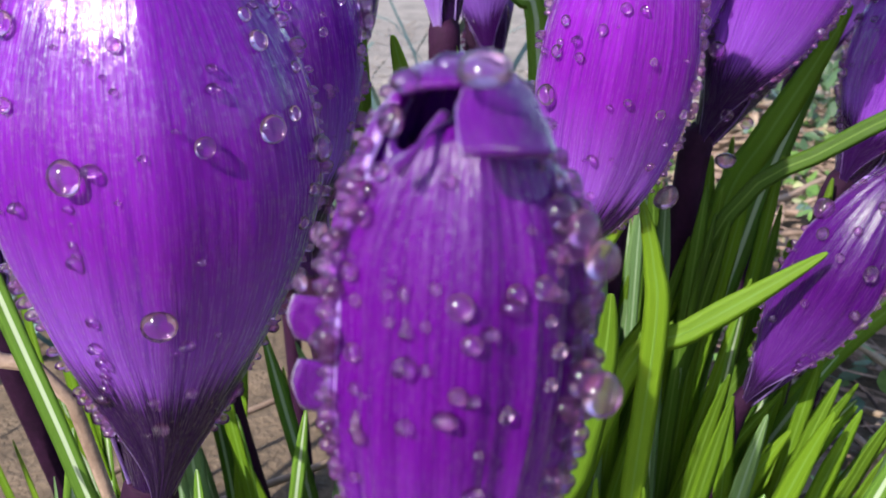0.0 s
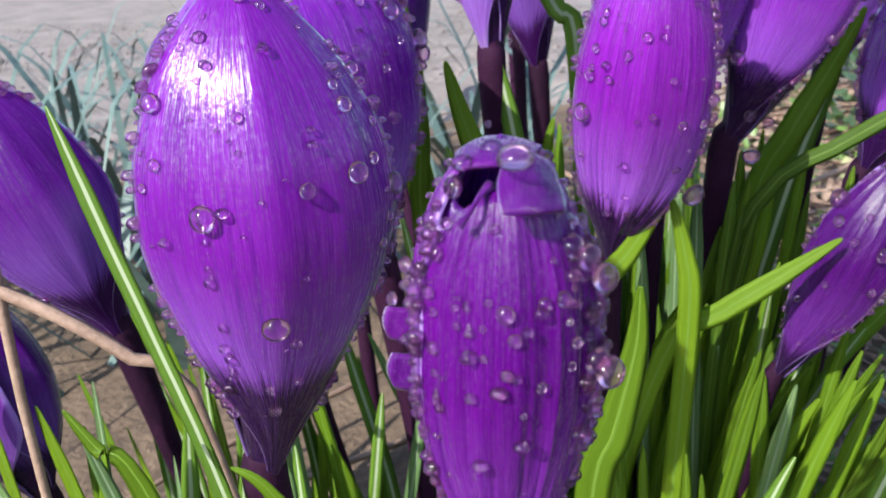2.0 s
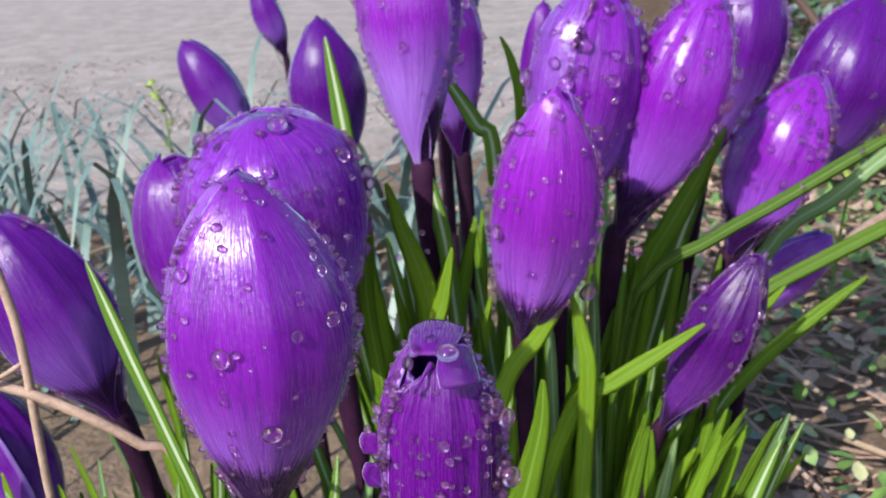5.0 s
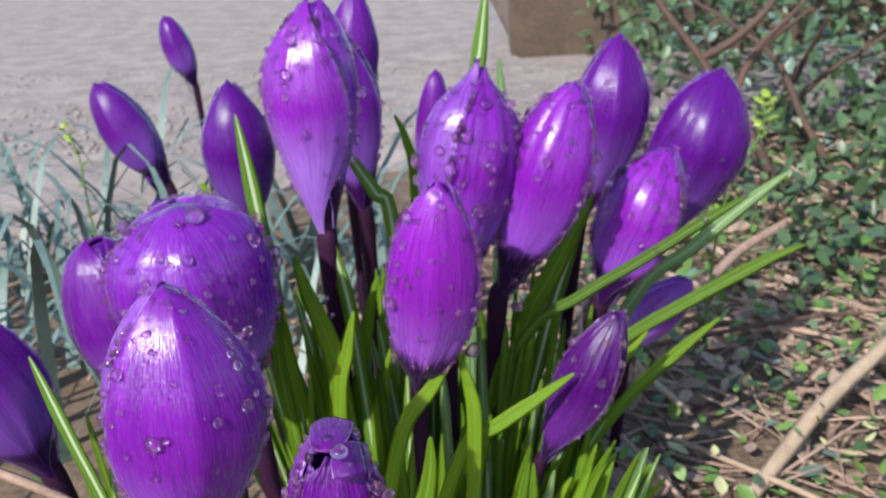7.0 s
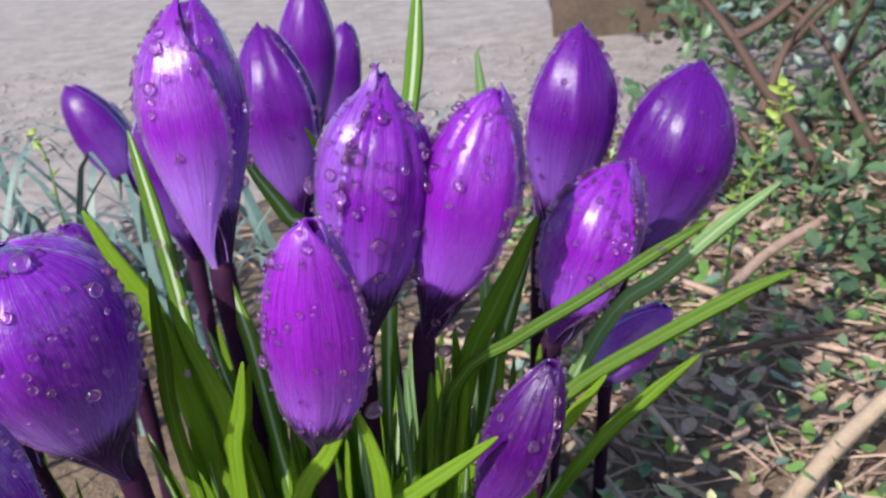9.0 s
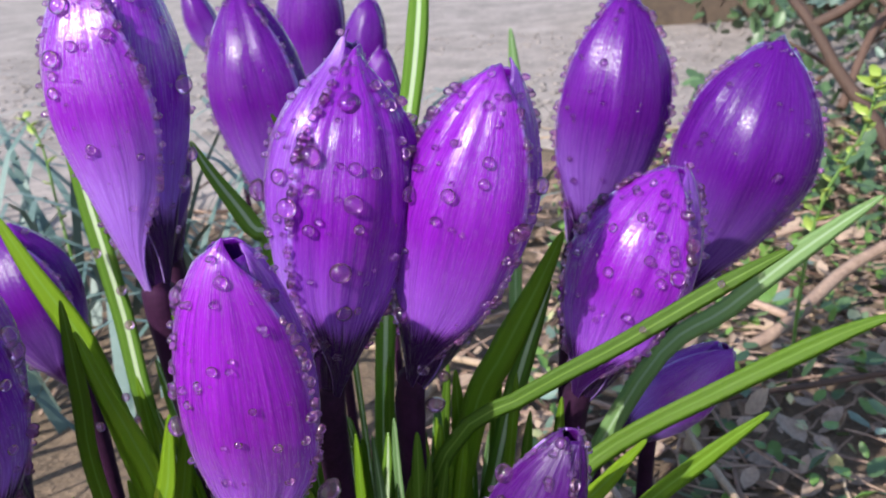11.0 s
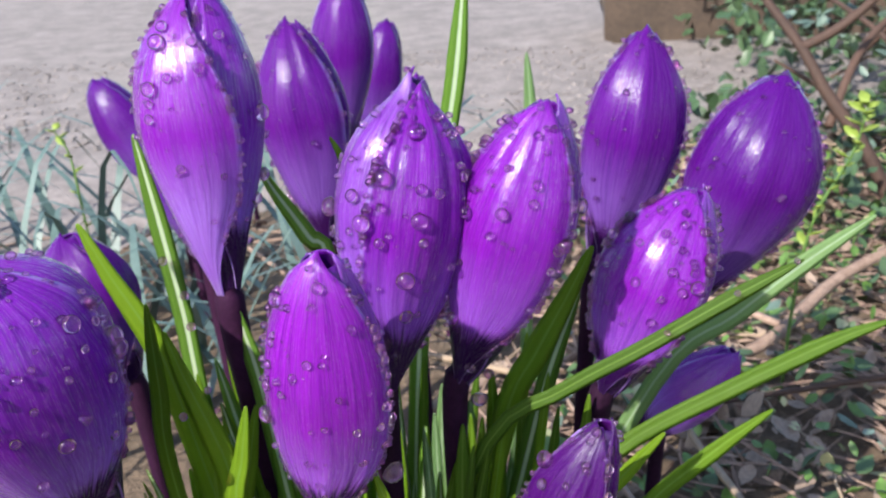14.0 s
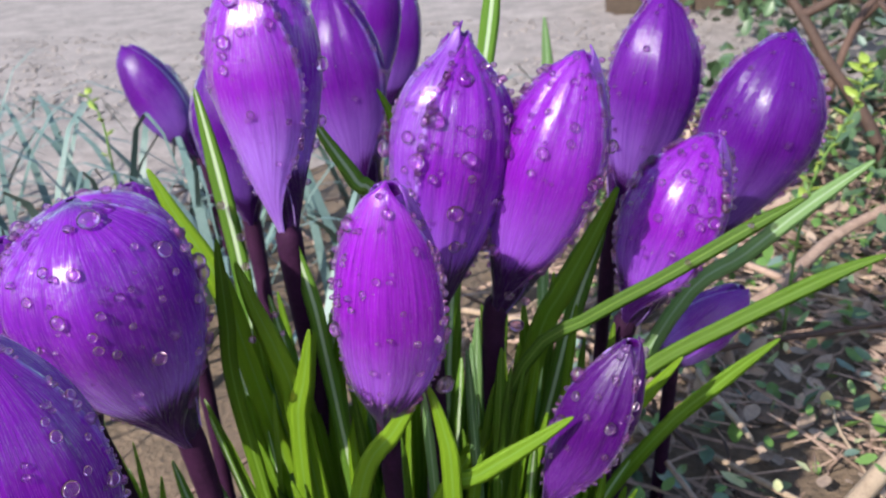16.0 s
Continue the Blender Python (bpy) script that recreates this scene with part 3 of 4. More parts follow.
# ---- leaves ----
def blade(pts, width, mat, label, face=0.0):
    """A grass-like crocus leaf from its tip down to the soil: channelled above, keeled below."""
    verts, uvs, faces = [], [], []
    steps = 26
    sec = [(-1.0, 0.0), (-0.5, -0.06), (0.0, -0.12), (0.5, -0.06), (1.0, 0.0), (0.45, -0.16), (0.0, -0.30), (-0.45, -0.16)]
    tip = Vector(pts[0])
    for j in range(steps):
        t = (j / (steps - 1)) ** 1.25
        c = spline(pts, t)
        d = (spline(pts, min(1, t + 0.02)) - spline(pts, max(0, t - 0.02))).normalized()
        side = d.cross(Vector((math.sin(face), -math.cos(face), 0.25)))
        side = side.normalized() if side.length > 1e-4 else Vector((1, 0, 0))
        if side.x < 0:
            side = -side
        up = side.cross(d).normalized()
        if up.y > 0:
            up = -up
        far = (c - tip).length
        w = width * 0.5 * min(1.0, 0.10 + (far / (width * 5.0)) ** 0.6) * (1 - 0.25 * smooth01((t - 0.7) / 0.3))
        for a, b in sec:
            verts.append(c + side * a * w + up * b * w)
            uvs.append((a * 0.5 + 0.5, t))
    k = len(sec)
    for j in range(steps - 1):
        for i in range(k):
            q = (i + 1) % k
            faces.append((j * k + i, j * k + q, (j + 1) * k + q, (j + 1) * k + i))
    faces.append(tuple(range(k)))
    faces.append(tuple((steps - 1) * k + i for i in range(k)))
    ob = mesh_object("crocus_leaf", verts, faces, mat, None, uvs)
    bm = bmesh.new()
    bm.from_mesh(ob.data)
    bmesh.ops.recalc_face_normals(bm, faces=bm.faces)
    bm.to_mesh(ob.data)
    bm.free()
    rib, rf, ru = [], [], []
    for j in range(steps):
        side = (Vector(verts[j * k + 4]) - Vector(verts[j * k])) * 0.055
        lift = (Vector(verts[j * k + 2]) - Vector(verts[j * k + 6])) * 0.35
        c = Vector(verts[j * k + 2])
        rib += [c - side, c + lift * 0.5, c + side]
        ru += [(0.48, j / (steps - 1)), (0.5, j / (steps - 1)), (0.52, j / (steps - 1))]
    mesh_object("midrib", rib, grid_faces(3, steps), mat, ob, ru, "pale midrib")
    return tagged(ob, label, "leaf", group="crocus leaves")


GREEN, RIBBED, BLUISH = "narrow bright green crocus leaf", "narrow green crocus leaf with a white midrib", "narrow blue-green crocus leaf"
blade([(10.15, 14.6, 8.87), (9.2, 14.5, 8.51), (7.34, 14.2, 7.61), (5.74, 14.0, 6.69), (4.74, 13.8, 5.61), (3.2, 13.6, 2.6), (2.5, 13.6, -0.5)], 0.34, LEAF_DEEP, "long arching deep green crocus leaf")
blade([(8.2, 12.7, 10.74), (7.14, 12.6, 10.13), (5.89, 12.5, 9.35), (4.65, 12.45, 8.6), (3.32, 12.5, 7.46), (1.9, 12.7, 3.2), (1.4, 12.9, -0.5)], 0.26, LEAF_DEEP, "long deep green crocus leaf reaching sideways")
blade([(10.11, 16.0, 10.29), (8.92, 16.0, 9.34), (7.75, 15.9, 8.33), (6.41, 15.7, 7.24), (4.4, 15.6, 3), (3.7, 15.4, -0.5)], 0.36, LEAF_BLUE, BLUISH)
blade([(5.09, 14.2, 10.4), (4.66, 14.2, 9.48), (4.07, 14.15, 8.34), (3.51, 14.1, 7.14), (2.7, 13.9, 3.5), (2.4, 13.8, -0.5)], 0.48, LEAF, "broad bright green crocus leaf with a pointed tip")
blade([(4.85, 14.5, 9.4), (4.35, 14.5, 8.0), (3.9, 14.4, 6.3), (3.2, 14.3, 3), (3.0, 14.2, -0.5)], 0.35, LEAF_RIB, RIBBED)
blade([(2.0, 10.1, 8.62), (1.42, 10.1, 7.65), (0.74, 10.15, 6.5), (0.1, 10.5, 3.0), (-0.1, 10.7, -0.5)], 0.34, LEAF, GREEN)
blade([(1.97, 10.3, 8.38), (2.18, 10.3, 7.54), (2.27, 10.3, 6.54), (2.1, 10.6, 3), (1.9, 10.9, -0.5)], 0.34, LEAF, GREEN)
blade([(1.57, 7.0, 8.42), (1.53, 7.0, 7.67), (1.29, 7.0, 6.55), (1.01, 7.1, 5.3), (0.7, 7.6, -0.5)], 0.44, LEAF, "short broad bright green crocus leaf")
blade([(4.31, 10.5, 7.72), (3.61, 10.5, 7.18), (2.73, 10.5, 6.53), (2.01, 10.6, 5.9), (1.2, 11.0, 2.8), (1.0, 11.2, -0.5)], 0.34, LEAF, GREEN)
blade([(-1.32, 11.1, 10.21), (-1.12, 11.1, 9.42), (-0.79, 11.1, 8.39), (-0.64, 11.2, 7.35), (-0.4, 11.5, 3.5), (-0.3, 11.7, -0.5)], 0.46, LEAF, "broad bright green crocus leaf with a pointed tip")
blade([(-0.18, 11.1, 8.95), (-0.39, 11.1, 7.97), (-0.62, 11.1, 6.86), (-0.7, 11.3, 3.3), (-0.6, 11.5, -0.5)], 0.33, LEAF, GREEN)
blade([(-3.66, 13.2, 11.21), (-3.24, 13.2, 10.21), (-2.61, 13.2, 8.86), (-2.23, 13.2, 7.07), (-1.6, 13.3, 3), (-1.4, 13.4, -0.5)], 0.50, LEAF, "broad green crocus leaf leaning outward")
blade([(-3.13, 14.7, 12.39), (-2.94, 14.7, 10.77), (-2.75, 14.7, 8.74), (-2.6, 14.6, 6.69), (-2.0, 14.4, 3), (-1.8, 14.3, -0.5)], 0.42, LEAF_RIB, RIBBED)
blade([(2.76, 17.0, 14.9), (2.49, 17.0, 12.88), (2.15, 17.0, 11.28), (1.67, 16.9, 9.31), (1.2, 16.4, 4), (1.1, 16.2, -0.5)], 0.40, LEAF_RIB, "tall green crocus leaf with a white midrib")
blade([(3.21, 26.0, 11.75), (3.28, 26.0, 9.84), (3.14, 26.0, 7.76), (3.0, 25.6, 3), (2.9, 25.4, -0.5)], 0.38, LEAF_BLUE, BLUISH)
blade([(0.57, 14.6, 12.29), (0.81, 14.6, 11.69), (0.96, 14.6, 10.44), (0.8, 14.6, 5), (0.7, 14.5, -0.5)], 0.24, LEAF, GREEN)
blade([(-0.76, 14.4, 11.94), (-0.5, 14.4, 11.4), (0.04, 14.4, 10.51), (0.39, 14.4, 9.72), (0.55, 14.4, 4), (0.5, 14.3, -0.5)], 0.36, LEAF_RIB, RIBBED)
blade([(8.38, 15.0, 6.84), (7.29, 15.0, 5.82), (6.0, 14.9, 4.51), (4.4, 14.6, 2.2), (3.7, 14.4, -0.5)], 0.34, LEAF, GREEN)
blade([(6.32, 13.5, 7.21), (5.71, 13.5, 6.42), (4.99, 13.5, 5.4), (3.9, 13.5, 2.6), (3.3, 13.5, -0.5)], 0.32, LEAF, GREEN)
blade([(-4.1, 5.4, 10.85), (-3.71, 5.4, 9.41), (-3.43, 5.4, 8.44), (-2.93, 5.45, 6.44), (-2.4, 5.8, 2.5), (-2.2, 6.0, -0.5)], 0.22, LEAF_RIB, RIBBED)
blade([(-3.75, 4.2, 8.2), (-3.48, 4.2, 7.79), (-3.09, 4.25, 7.28), (-2.3, 4.7, 3.4), (-2.0, 5.0, -0.5)], 0.27, LEAF, "short bright green crocus leaf")
blade([(-2.12, 4.2, 7.69), (-1.79, 4.25, 7.40), (-1.4, 4.5, 6.2), (-1.0, 4.9, 3), (-0.9, 5.1, -0.5)], 0.25, LEAF, "short bright green crocus leaf")
blade([(-4.9, 4.0, 8.36), (-4.65, 4.0, 7.63), (-4.1, 4.3, 5.4), (-3.6, 4.8, 2.4), (-3.4, 5.0, -0.5)], 0.25, LEAF_BLUE, BLUISH)
blade([(-1.9, 11.8, 10.35), (-1.95, 11.8, 8.79), (-2.0, 11.8, 7.18), (-1.6, 12, 3), (-1.4, 12.1, -0.5)], 0.33, LEAF, GREEN)
blade([(-0.86, 12.6, 10.27), (-0.58, 12.6, 8.94), (-0.43, 12.6, 7.66), (-0.1, 12.8, 3), (0.1, 12.9, -0.5)], 0.33, LEAF_RIB, RIBBED)
blade([(-0.39, 12.0, 8.44), (-0.63, 12.0, 7.44), (-0.97, 12.0, 5.78), (-0.9, 12.1, 2.8), (-0.8, 12.2, -0.5)], 0.34, LEAF, GREEN)
blade([(0.09, 13.0, 8.9), (-0.22, 13.0, 7.54), (-0.55, 13.0, 5.52), (-0.5, 13, 2.6), (-0.4, 13, -0.5)], 0.32, LEAF, GREEN)
blade([(0.38, 12.5, 7.4), (0.15, 12.5, 6.3), (-0.05, 12.5, 5.0), (0, 12.5, -0.5)], 0.30, LEAF, GREEN)
blade([(3.41, 12.5, 7.1), (2.54, 12.5, 5.95), (1.9, 12.5, 4.75), (1.3, 12.6, 2.2), (1.1, 12.7, -0.5)], 0.34, LEAF, GREEN)
for k in range(170):
    a = rng.uniform(0, 2 * math.pi)
    q = math.sqrt(rng.random())
    bx, by = 1.0 + 3.4 * q * math.cos(a), 13.4 + 3.0 * q * math.sin(a)
    lean, hgt = rng.uniform(0.0, 0.8), rng.uniform(4.2, 8.2)
    ox, oy = math.cos(a) * lean * 1.5 + rng.uniform(-0.6, 0.6), math.sin(a) * lean * 0.8
    if by + oy < 11.2:
        hgt *= 0.78
    m, lab = rng.choice([(LEAF, GREEN), (LEAF, GREEN), (LEAF_DEEP, "narrow deep green crocus leaf"), (LEAF_RIB, RIBBED), (LEAF_BLUE, BLUISH)])
    blade([(bx + ox, by + oy, hgt), (bx + ox * 0.7, by + oy * 0.7, hgt * 0.75), (bx + ox * 0.3, by + oy * 0.3, hgt * 0.4), (bx, by, -0.5)], rng.uniform(0.17, 0.31), m, lab, rng.uniform(-0.6, 0.6))

for k in range(34):
    bx, by = rng.uniform(2.2, 4.8), rng.uniform(10.4, 13.6)
    hgt, ox, oy = rng.uniform(3.6, 6.0), rng.uniform(0.4, 2.2), rng.uniform(-0.9, 0.3)
    m, lab = rng.choice([(LEAF, GREEN), (LEAF, GREEN), (LEAF_RIB, RIBBED), (LEAF_BLUE, BLUISH)])
    blade([(bx + ox, by + oy, hgt), (bx + ox * 0.7, by + oy * 0.7, hgt * 0.78), (bx + ox * 0.3, by + oy * 0.3, hgt * 0.42), (bx, by, -0.5)], rng.uniform(0.2, 0.32), m, lab, rng.uniform(-0.6, 0.6))

for k in range(18):
    bx, by = rng.uniform(-5.8, -2.8), rng.uniform(5.0, 7.4)
    hgt, ox, oy = rng.uniform(3.0, 5.2), rng.uniform(-1.2, 0.4), rng.uniform(-0.5, 0.3)
    m, lab = rng.choice([(LEAF, GREEN), (LEAF, GREEN), (LEAF_BLUE, BLUISH)])
    blade([(bx + ox, by + oy, hgt), (bx + ox * 0.7, by + oy * 0.7, hgt * 0.78), (bx + ox * 0.3, by + oy * 0.3, hgt * 0.42), (bx, by, -0.5)], rng.uniform(0.2, 0.3), m, lab, rng.uniform(-0.6, 0.6))

for k in range(70):
    bx, by = rng.uniform(-7.5, -2.6), rng.uniform(6.6, 13.0)
    hgt, ox, oy = rng.uniform(3.4, 7.0), rng.uniform(-1.4, 0.8), rng.uniform(-0.6, 0.6)
    m, lab = rng.choice([(LEAF, GREEN), (LEAF, GREEN), (LEAF_RIB, RIBBED), (LEAF_BLUE, BLUISH)])
    blade([(bx + ox, by + oy, hgt), (bx + ox * 0.7, by + oy * 0.7, hgt * 0.75), (bx + ox * 0.3, by + oy * 0.3, hgt * 0.4), (bx, by, -0.5)], rng.uniform(0.17, 0.30), m, lab, rng.uniform(-0.6, 0.6))

# ---- the half-opened bud ----
def patch(name, ctrl, mat, parent, n=12):
    """A curved flap from a 3 x 3 net of control points."""
    verts, uvs = [], []
    b = lambda t: ((1 - t) ** 2, 2 * t * (1 - t), t * t)
    for j in range(n):
        for i in range(n):
            u, v = i / (n - 1), j / (n - 1)
            p = Vector((0, 0, 0))
            for r, wr in enumerate(b(v)):
                for c, wc in enumerate(b(u)):
                    p += Vector(ctrl[r][c]) * wr * wc
            p += Vector((0.6, -1, 0.4)) * 0.035 * noise.noise((u * 4, v * 2.5, ctrl[0][0][0] * 9)) * 4 * v * (1 - v)
            verts.append(p)
            uvs.append((u, 0.7 + 0.3 * (1 - v)))
    return thick(mesh_object(name, verts, grid_faces(n, n), mat, parent, uvs), 0.03)


def half_open_bud():
    fl = Flower((0.62, 2.75, 7.9), (0.76, 2.62, 11.25), 0.565, BLUNT)
    thing = tagged(new("crocus_flower"), "half-opened violet crocus bud with a torn top, covered in dew", "flower", group="crocus flowers in the clump")
    rows = [("outer_tepal", 18, 66, 1.03, 0.03, 0.0, 0.93, 0.07, PETAL_RIDGED), ("outer_tepal", -100, 58, 1.0, 0.03, 0.0, 0.97, 0.0, PETAL_RIDGED), ("outer_tepal", 132, 62, 0.97, -0.03, 0.0, 0.96, 0.02, PETAL_RIDGED),
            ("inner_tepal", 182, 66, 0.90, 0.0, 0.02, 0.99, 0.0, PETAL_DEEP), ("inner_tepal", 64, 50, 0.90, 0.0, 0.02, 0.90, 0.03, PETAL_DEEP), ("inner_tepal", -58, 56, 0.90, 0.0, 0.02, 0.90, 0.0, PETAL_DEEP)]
    teps = []
    for i, (name, phi, half, k, skew, s0, s1, belly, mat) in enumerate(rows):
        t = Tepal(fl, phi, half, k, skew, s0, s1, seed=2.2 + i * 1.9, foot=0.6, belly=belly, fold=1.9)
        t.build(name, mat, thing, 91, 50)
        teps.append(t)
    patch("folded_tip", [[(0.46, 3.0, 11.02), (0.62, 3.1, 11.16), (0.95, 3.0, 11.04)], [(0.50, 2.5, 11.14), (0.74, 2.3, 11.34), (1.0, 2.5, 11.16)], [(0.59, 2.33, 11.10), (0.74, 2.18, 11.16), (0.88, 2.22, 11.15)]], PETAL_RIDGED, thing)
    patch("folded_tip", [[(0.84, 2.3, 11.19), (0.95, 2.35, 11.22), (1.05, 2.6, 11.04)], [(0.79, 2.15, 11.10), (0.95, 2.02, 11.14), (1.12, 2.38, 10.98)], [(0.86, 2.02, 10.94), (0.99, 1.93, 10.97), (1.16, 2.2, 10.90)]], PETAL_RIDGED, thing)
    tube_object("torn_strand", [(0.74, 2.32, 11.02), (0.69, 2.2, 10.98), (0.66, 2.12, 10.93), (0.59, 2.08, 10.86)], [0.035, 0.017, 0.015, 0.035], PETAL_RIDGED, thing, 6, 12)
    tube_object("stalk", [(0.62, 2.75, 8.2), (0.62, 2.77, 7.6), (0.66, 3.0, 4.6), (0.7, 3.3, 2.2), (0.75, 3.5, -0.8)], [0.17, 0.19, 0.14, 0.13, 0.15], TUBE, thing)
    for a, b, c, r in ((-0.03, 2.8, 9.92, 0.11), (-0.02, 2.8, 9.56, 0.13)):
        patch("crumpled_edge", [[(a - 0.02, b, c + r), (a + 0.08, b - 0.04, c + r * 1.1), (a + 0.17, b, c + r)], [(a - r * 0.9, b, c - r * 0.3), (a, b - 0.08, c + r * 0.3), (a + 0.2, b, c)], [(a - 0.02, b, c - r), (a + 0.08, b - 0.04, c - r), (a + 0.18, b, c - r)]], PETAL_RIDGED, thing, 9)
    return teps


FLOWERS["B"] = half_open_bud()

# ---- dew ----
def drop_mesh(name, level, squash):
    bm = bmesh.new()
    bmesh.ops.create_icosphere(bm, subdivisions=level, radius=1.0)
    for v in bm.verts:
        v.co.z *= squash
        if v.co.z < 0:
            v.co.z *= 0.6
    me = bpy.data.meshes.new(name)
    bm.to_mesh(me)
    bm.free()
    me.polygons.foreach_set("use_smooth", [True] * len(me.polygons))
    me.materials.append(WATER)
    return me


DROP, BEAD = drop_mesh("water_drop", 4, 0.84), drop_mesh("bead", 2, 0.9)
BEAD_V = np.array([v.co[:] for v in BEAD.vertices])
BEAD_F = [tuple(p.vertices) for p in BEAD.polygons]


def place_drop(at, normal, r, label="clear round water drop on a violet petal", squash=1.0):
    ob = new("water_drop", DROP)
    q = Vector(normal).to_track_quat("Z", "Y")
    ob.matrix_world = Matrix.LocRotScale((Vector(at) + Vector(normal) * r * 0.42) * CM, q, (r * CM, r * CM, r * CM * squash))
    return tagged(ob, label, "water drop", group="dew drops")


def dew(key, rows):
    """Drops at places on a flower: tepal, across, along, radius."""
    for k, u, v, r in rows:
        t = FLOWERS[key][k]
        place_drop(t.point(u, v), t.normal(u, v), r)


def dew_at(key, rows):
    """Drops at directions round a flower's axis (degrees) and places along it, on whichever tepal lies outermost there."""
    teps = FLOWERS[key][:3]
    fl = teps[0].fl
    for phi, s, r in rows:
        best = None
        for t in teps:
            v = min(0.98, s / t.s1)
            for i in range(25):
                u = i / 12 - 1
                p = t.point(u, v)
                way = p - fl.axis(s)
                turn = math.degrees(math.atan2(way.dot(fl.right), way.dot(fl.front)))
                off = abs((turn - phi + 180) % 360 - 180)
                if off < 5 and (best is None or way.length > best[0]):
                    best = (way.length, p, t.normal(u, min(v, 0.96)))
        if best:
            place_drop(best[1], best[2], r)


def beads(key, count, r0, r1, seed, tepals=(0, 1, 2), low=0.2):
    """Fine dew: a fringe along the tepals' edges, and a scatter over their faces."""
    q = random.Random(seed)
    verts, faces = [], []
    for _ in range(int(count * 2.3)):
        t = FLOWERS[key][q.choice(tepals)]
        if q.random() < 0.80:
            u, v = q.choice((-1, 1)) * q.uniform(0.95, 1.0), low + (1 - low) * q.random()
        else:
            u, v = q.uniform(-0.95, 0.95), 1 - (1 - low) * q.random() ** 1.3
        r = r0 * 2.2 + (r1 * 1.35 - r0) * q.random() ** 2.2
        n, p = t.normal(u, min(v, 0.97)), t.point(u, min(v, 0.985))
        if n.y > 0.45:
            continue
        p = p + n * r * 0.5
        base = len(verts)
        verts += [tuple(np.array(p) + r * c) for c in BEAD_V]
        faces += [tuple(base + i for i in f) for f in BEAD_F]
    ob = mesh_object("fine_dew", verts, faces, WATER)
    return tagged(ob, "fine clear beads of dew on violet petals", "dew", kind="stuff")

dew("B", [
    (2, 0.78, 0.63, 0.062), (0, -0.1, 0.79, 0.056), (0, -0.03, 0.74, 0.043), (0, -0.1, 0.67, 0.038), (0, -0.25, 0.81, 0.026), (0, -0.45, 0.8, 0.031), (0, -0.3, 0.76, 0.024), (0, -0.28, 0.7, 0.026), (0, -0.55, 0.76, 0.024), (0, 0.25, 0.8, 0.044), (0, 0.4, 0.81, 0.052), (0, 0.2, 0.63, 0.039), (0, 0.5, 0.66, 0.033), (0, 0.55, 0.71, 0.039), (0, 0.47, 0.76, 0.027), (0, 0.78, 0.59, 0.049), (0, 0.55, 0.83, 0.02), (2, -0.03, 0.71, 0.03), (0, -0.57, 0.8, 0.022), (2, 0.72, 0.8, 0.062), (0, -0.23, 0.94, 0.031), (0, 0.6, 0.79, 0.029), (0, -0.42, 0.76, 0.018)])
dew("B", [
    (0, 0.6, 0.91, 0.084), (0, 0.72, 0.87, 0.082), (0, 0.85, 0.64, 0.093), (0, 0.82, 0.77, 0.047), (0, 0.72, 0.99, 0.033), (2, 0, 0.89, 0.051), (0, -0.8, 0.7, 0.042), (0, -0.78, 0.64, 0.028), (0, -0.75, 0.59, 0.031), (0, -0.85, 0.84, 0.038), (0, -0.85, 0.93, 0.044), (0, -0.85, 0.99, 0.039), (1, -0.3, 0.84, 0.073), (1, -0.55, 0.91, 0.078), (1, -0.28, 0.87, 0.036), (0, -0.8, 0.79, 0.029), (0, -0.9, 0.97, 0.03), (0, 0.8, 0.97, 0.031), (0, 0.6, 0.97, 0.02), (2, 0.12, 0.89, 0.031), (2, -0.12, 0.87, 0.036), (0, -0.82, 0.49, 0.025), (0, 0.93, 0.49, 0.026)])
dew_at("E", [
    (-18, 0.69, 0.095), (-41, 0.29, 0.12), (-49, 0.39, 0.064), (-89, 0.27, 0.057), (-38, 0.49, 0.045), (6, 0.14, 0.094), (5, 0.79, 0.078), (5, 0.74, 0.069), (-28, 0.80, 0.052), (38, 0.63, 0.105), (42, 0.64, 0.122), (61, 0.65, 0.089), (35, 0.56, 0.07), (66, 0.73, 0.124), (-50, 0.54, 0.045), (-72, 0.69, 0.054), (-65, 0.86, 0.053), (-75, 0.80, 0.062), (-50, 0.91, 0.052), (-23, 0.96, 0.052), (24, 0.95, 0.052), (-72, 0.72, 0.054)])
dew_at("D", [
    (17, 0.89, 0.158), (1, 0.75, 0.13), (22, 0.63, 0.123), (-14, 0.61, 0.131), (-27, 0.66, 0.106), (-72, 0.59, 0.158), (21, 0.46, 0.143), (28, 0.34, 0.11), (25, 0.71, 0.087), (44, 0.70, 0.079), (-3, 0.56, 0.079), (-39, 0.51, 0.073), (28, 0.57, 0.071), (-18, 0.49, 0.053), (-29, 0.56, 0.063), (-16, 0.76, 0.069), (-9, 0.77, 0.052), (-41, 0.75, 0.053), (62, 0.64, 0.108), (63, 0.74, 0.08), (63, 0.85, 0.089), (56, 0.89, 0.071), (-14, 0.87, 0.052), (-15, 0.84, 0.052), (-71, 0.74, 0.055), (-71, 0.71, 0.055), (44, 0.34, 0.056)])
dew_at("T", [
    (20, 0.78, 0.079), (83, 0.62, 0.14), (-2, 0.49, 0.073), (-6, 0.74, 0.071), (2, 0.74, 0.053), (-21, 0.71, 0.116), (-16, 0.83, 0.124), (-18, 0.63, 0.081), (93, 0.43, 0.116), (90, 0.36, 0.107), (38, 0.46, 0.055), (75, 0.30, 0.048), (13, 0.86, 0.071), (50, 0.85, 0.08), (29, 0.83, 0.053), (74, 0.78, 0.055), (-24, 0.67, 0.063), (-18, 0.87, 0.089)])
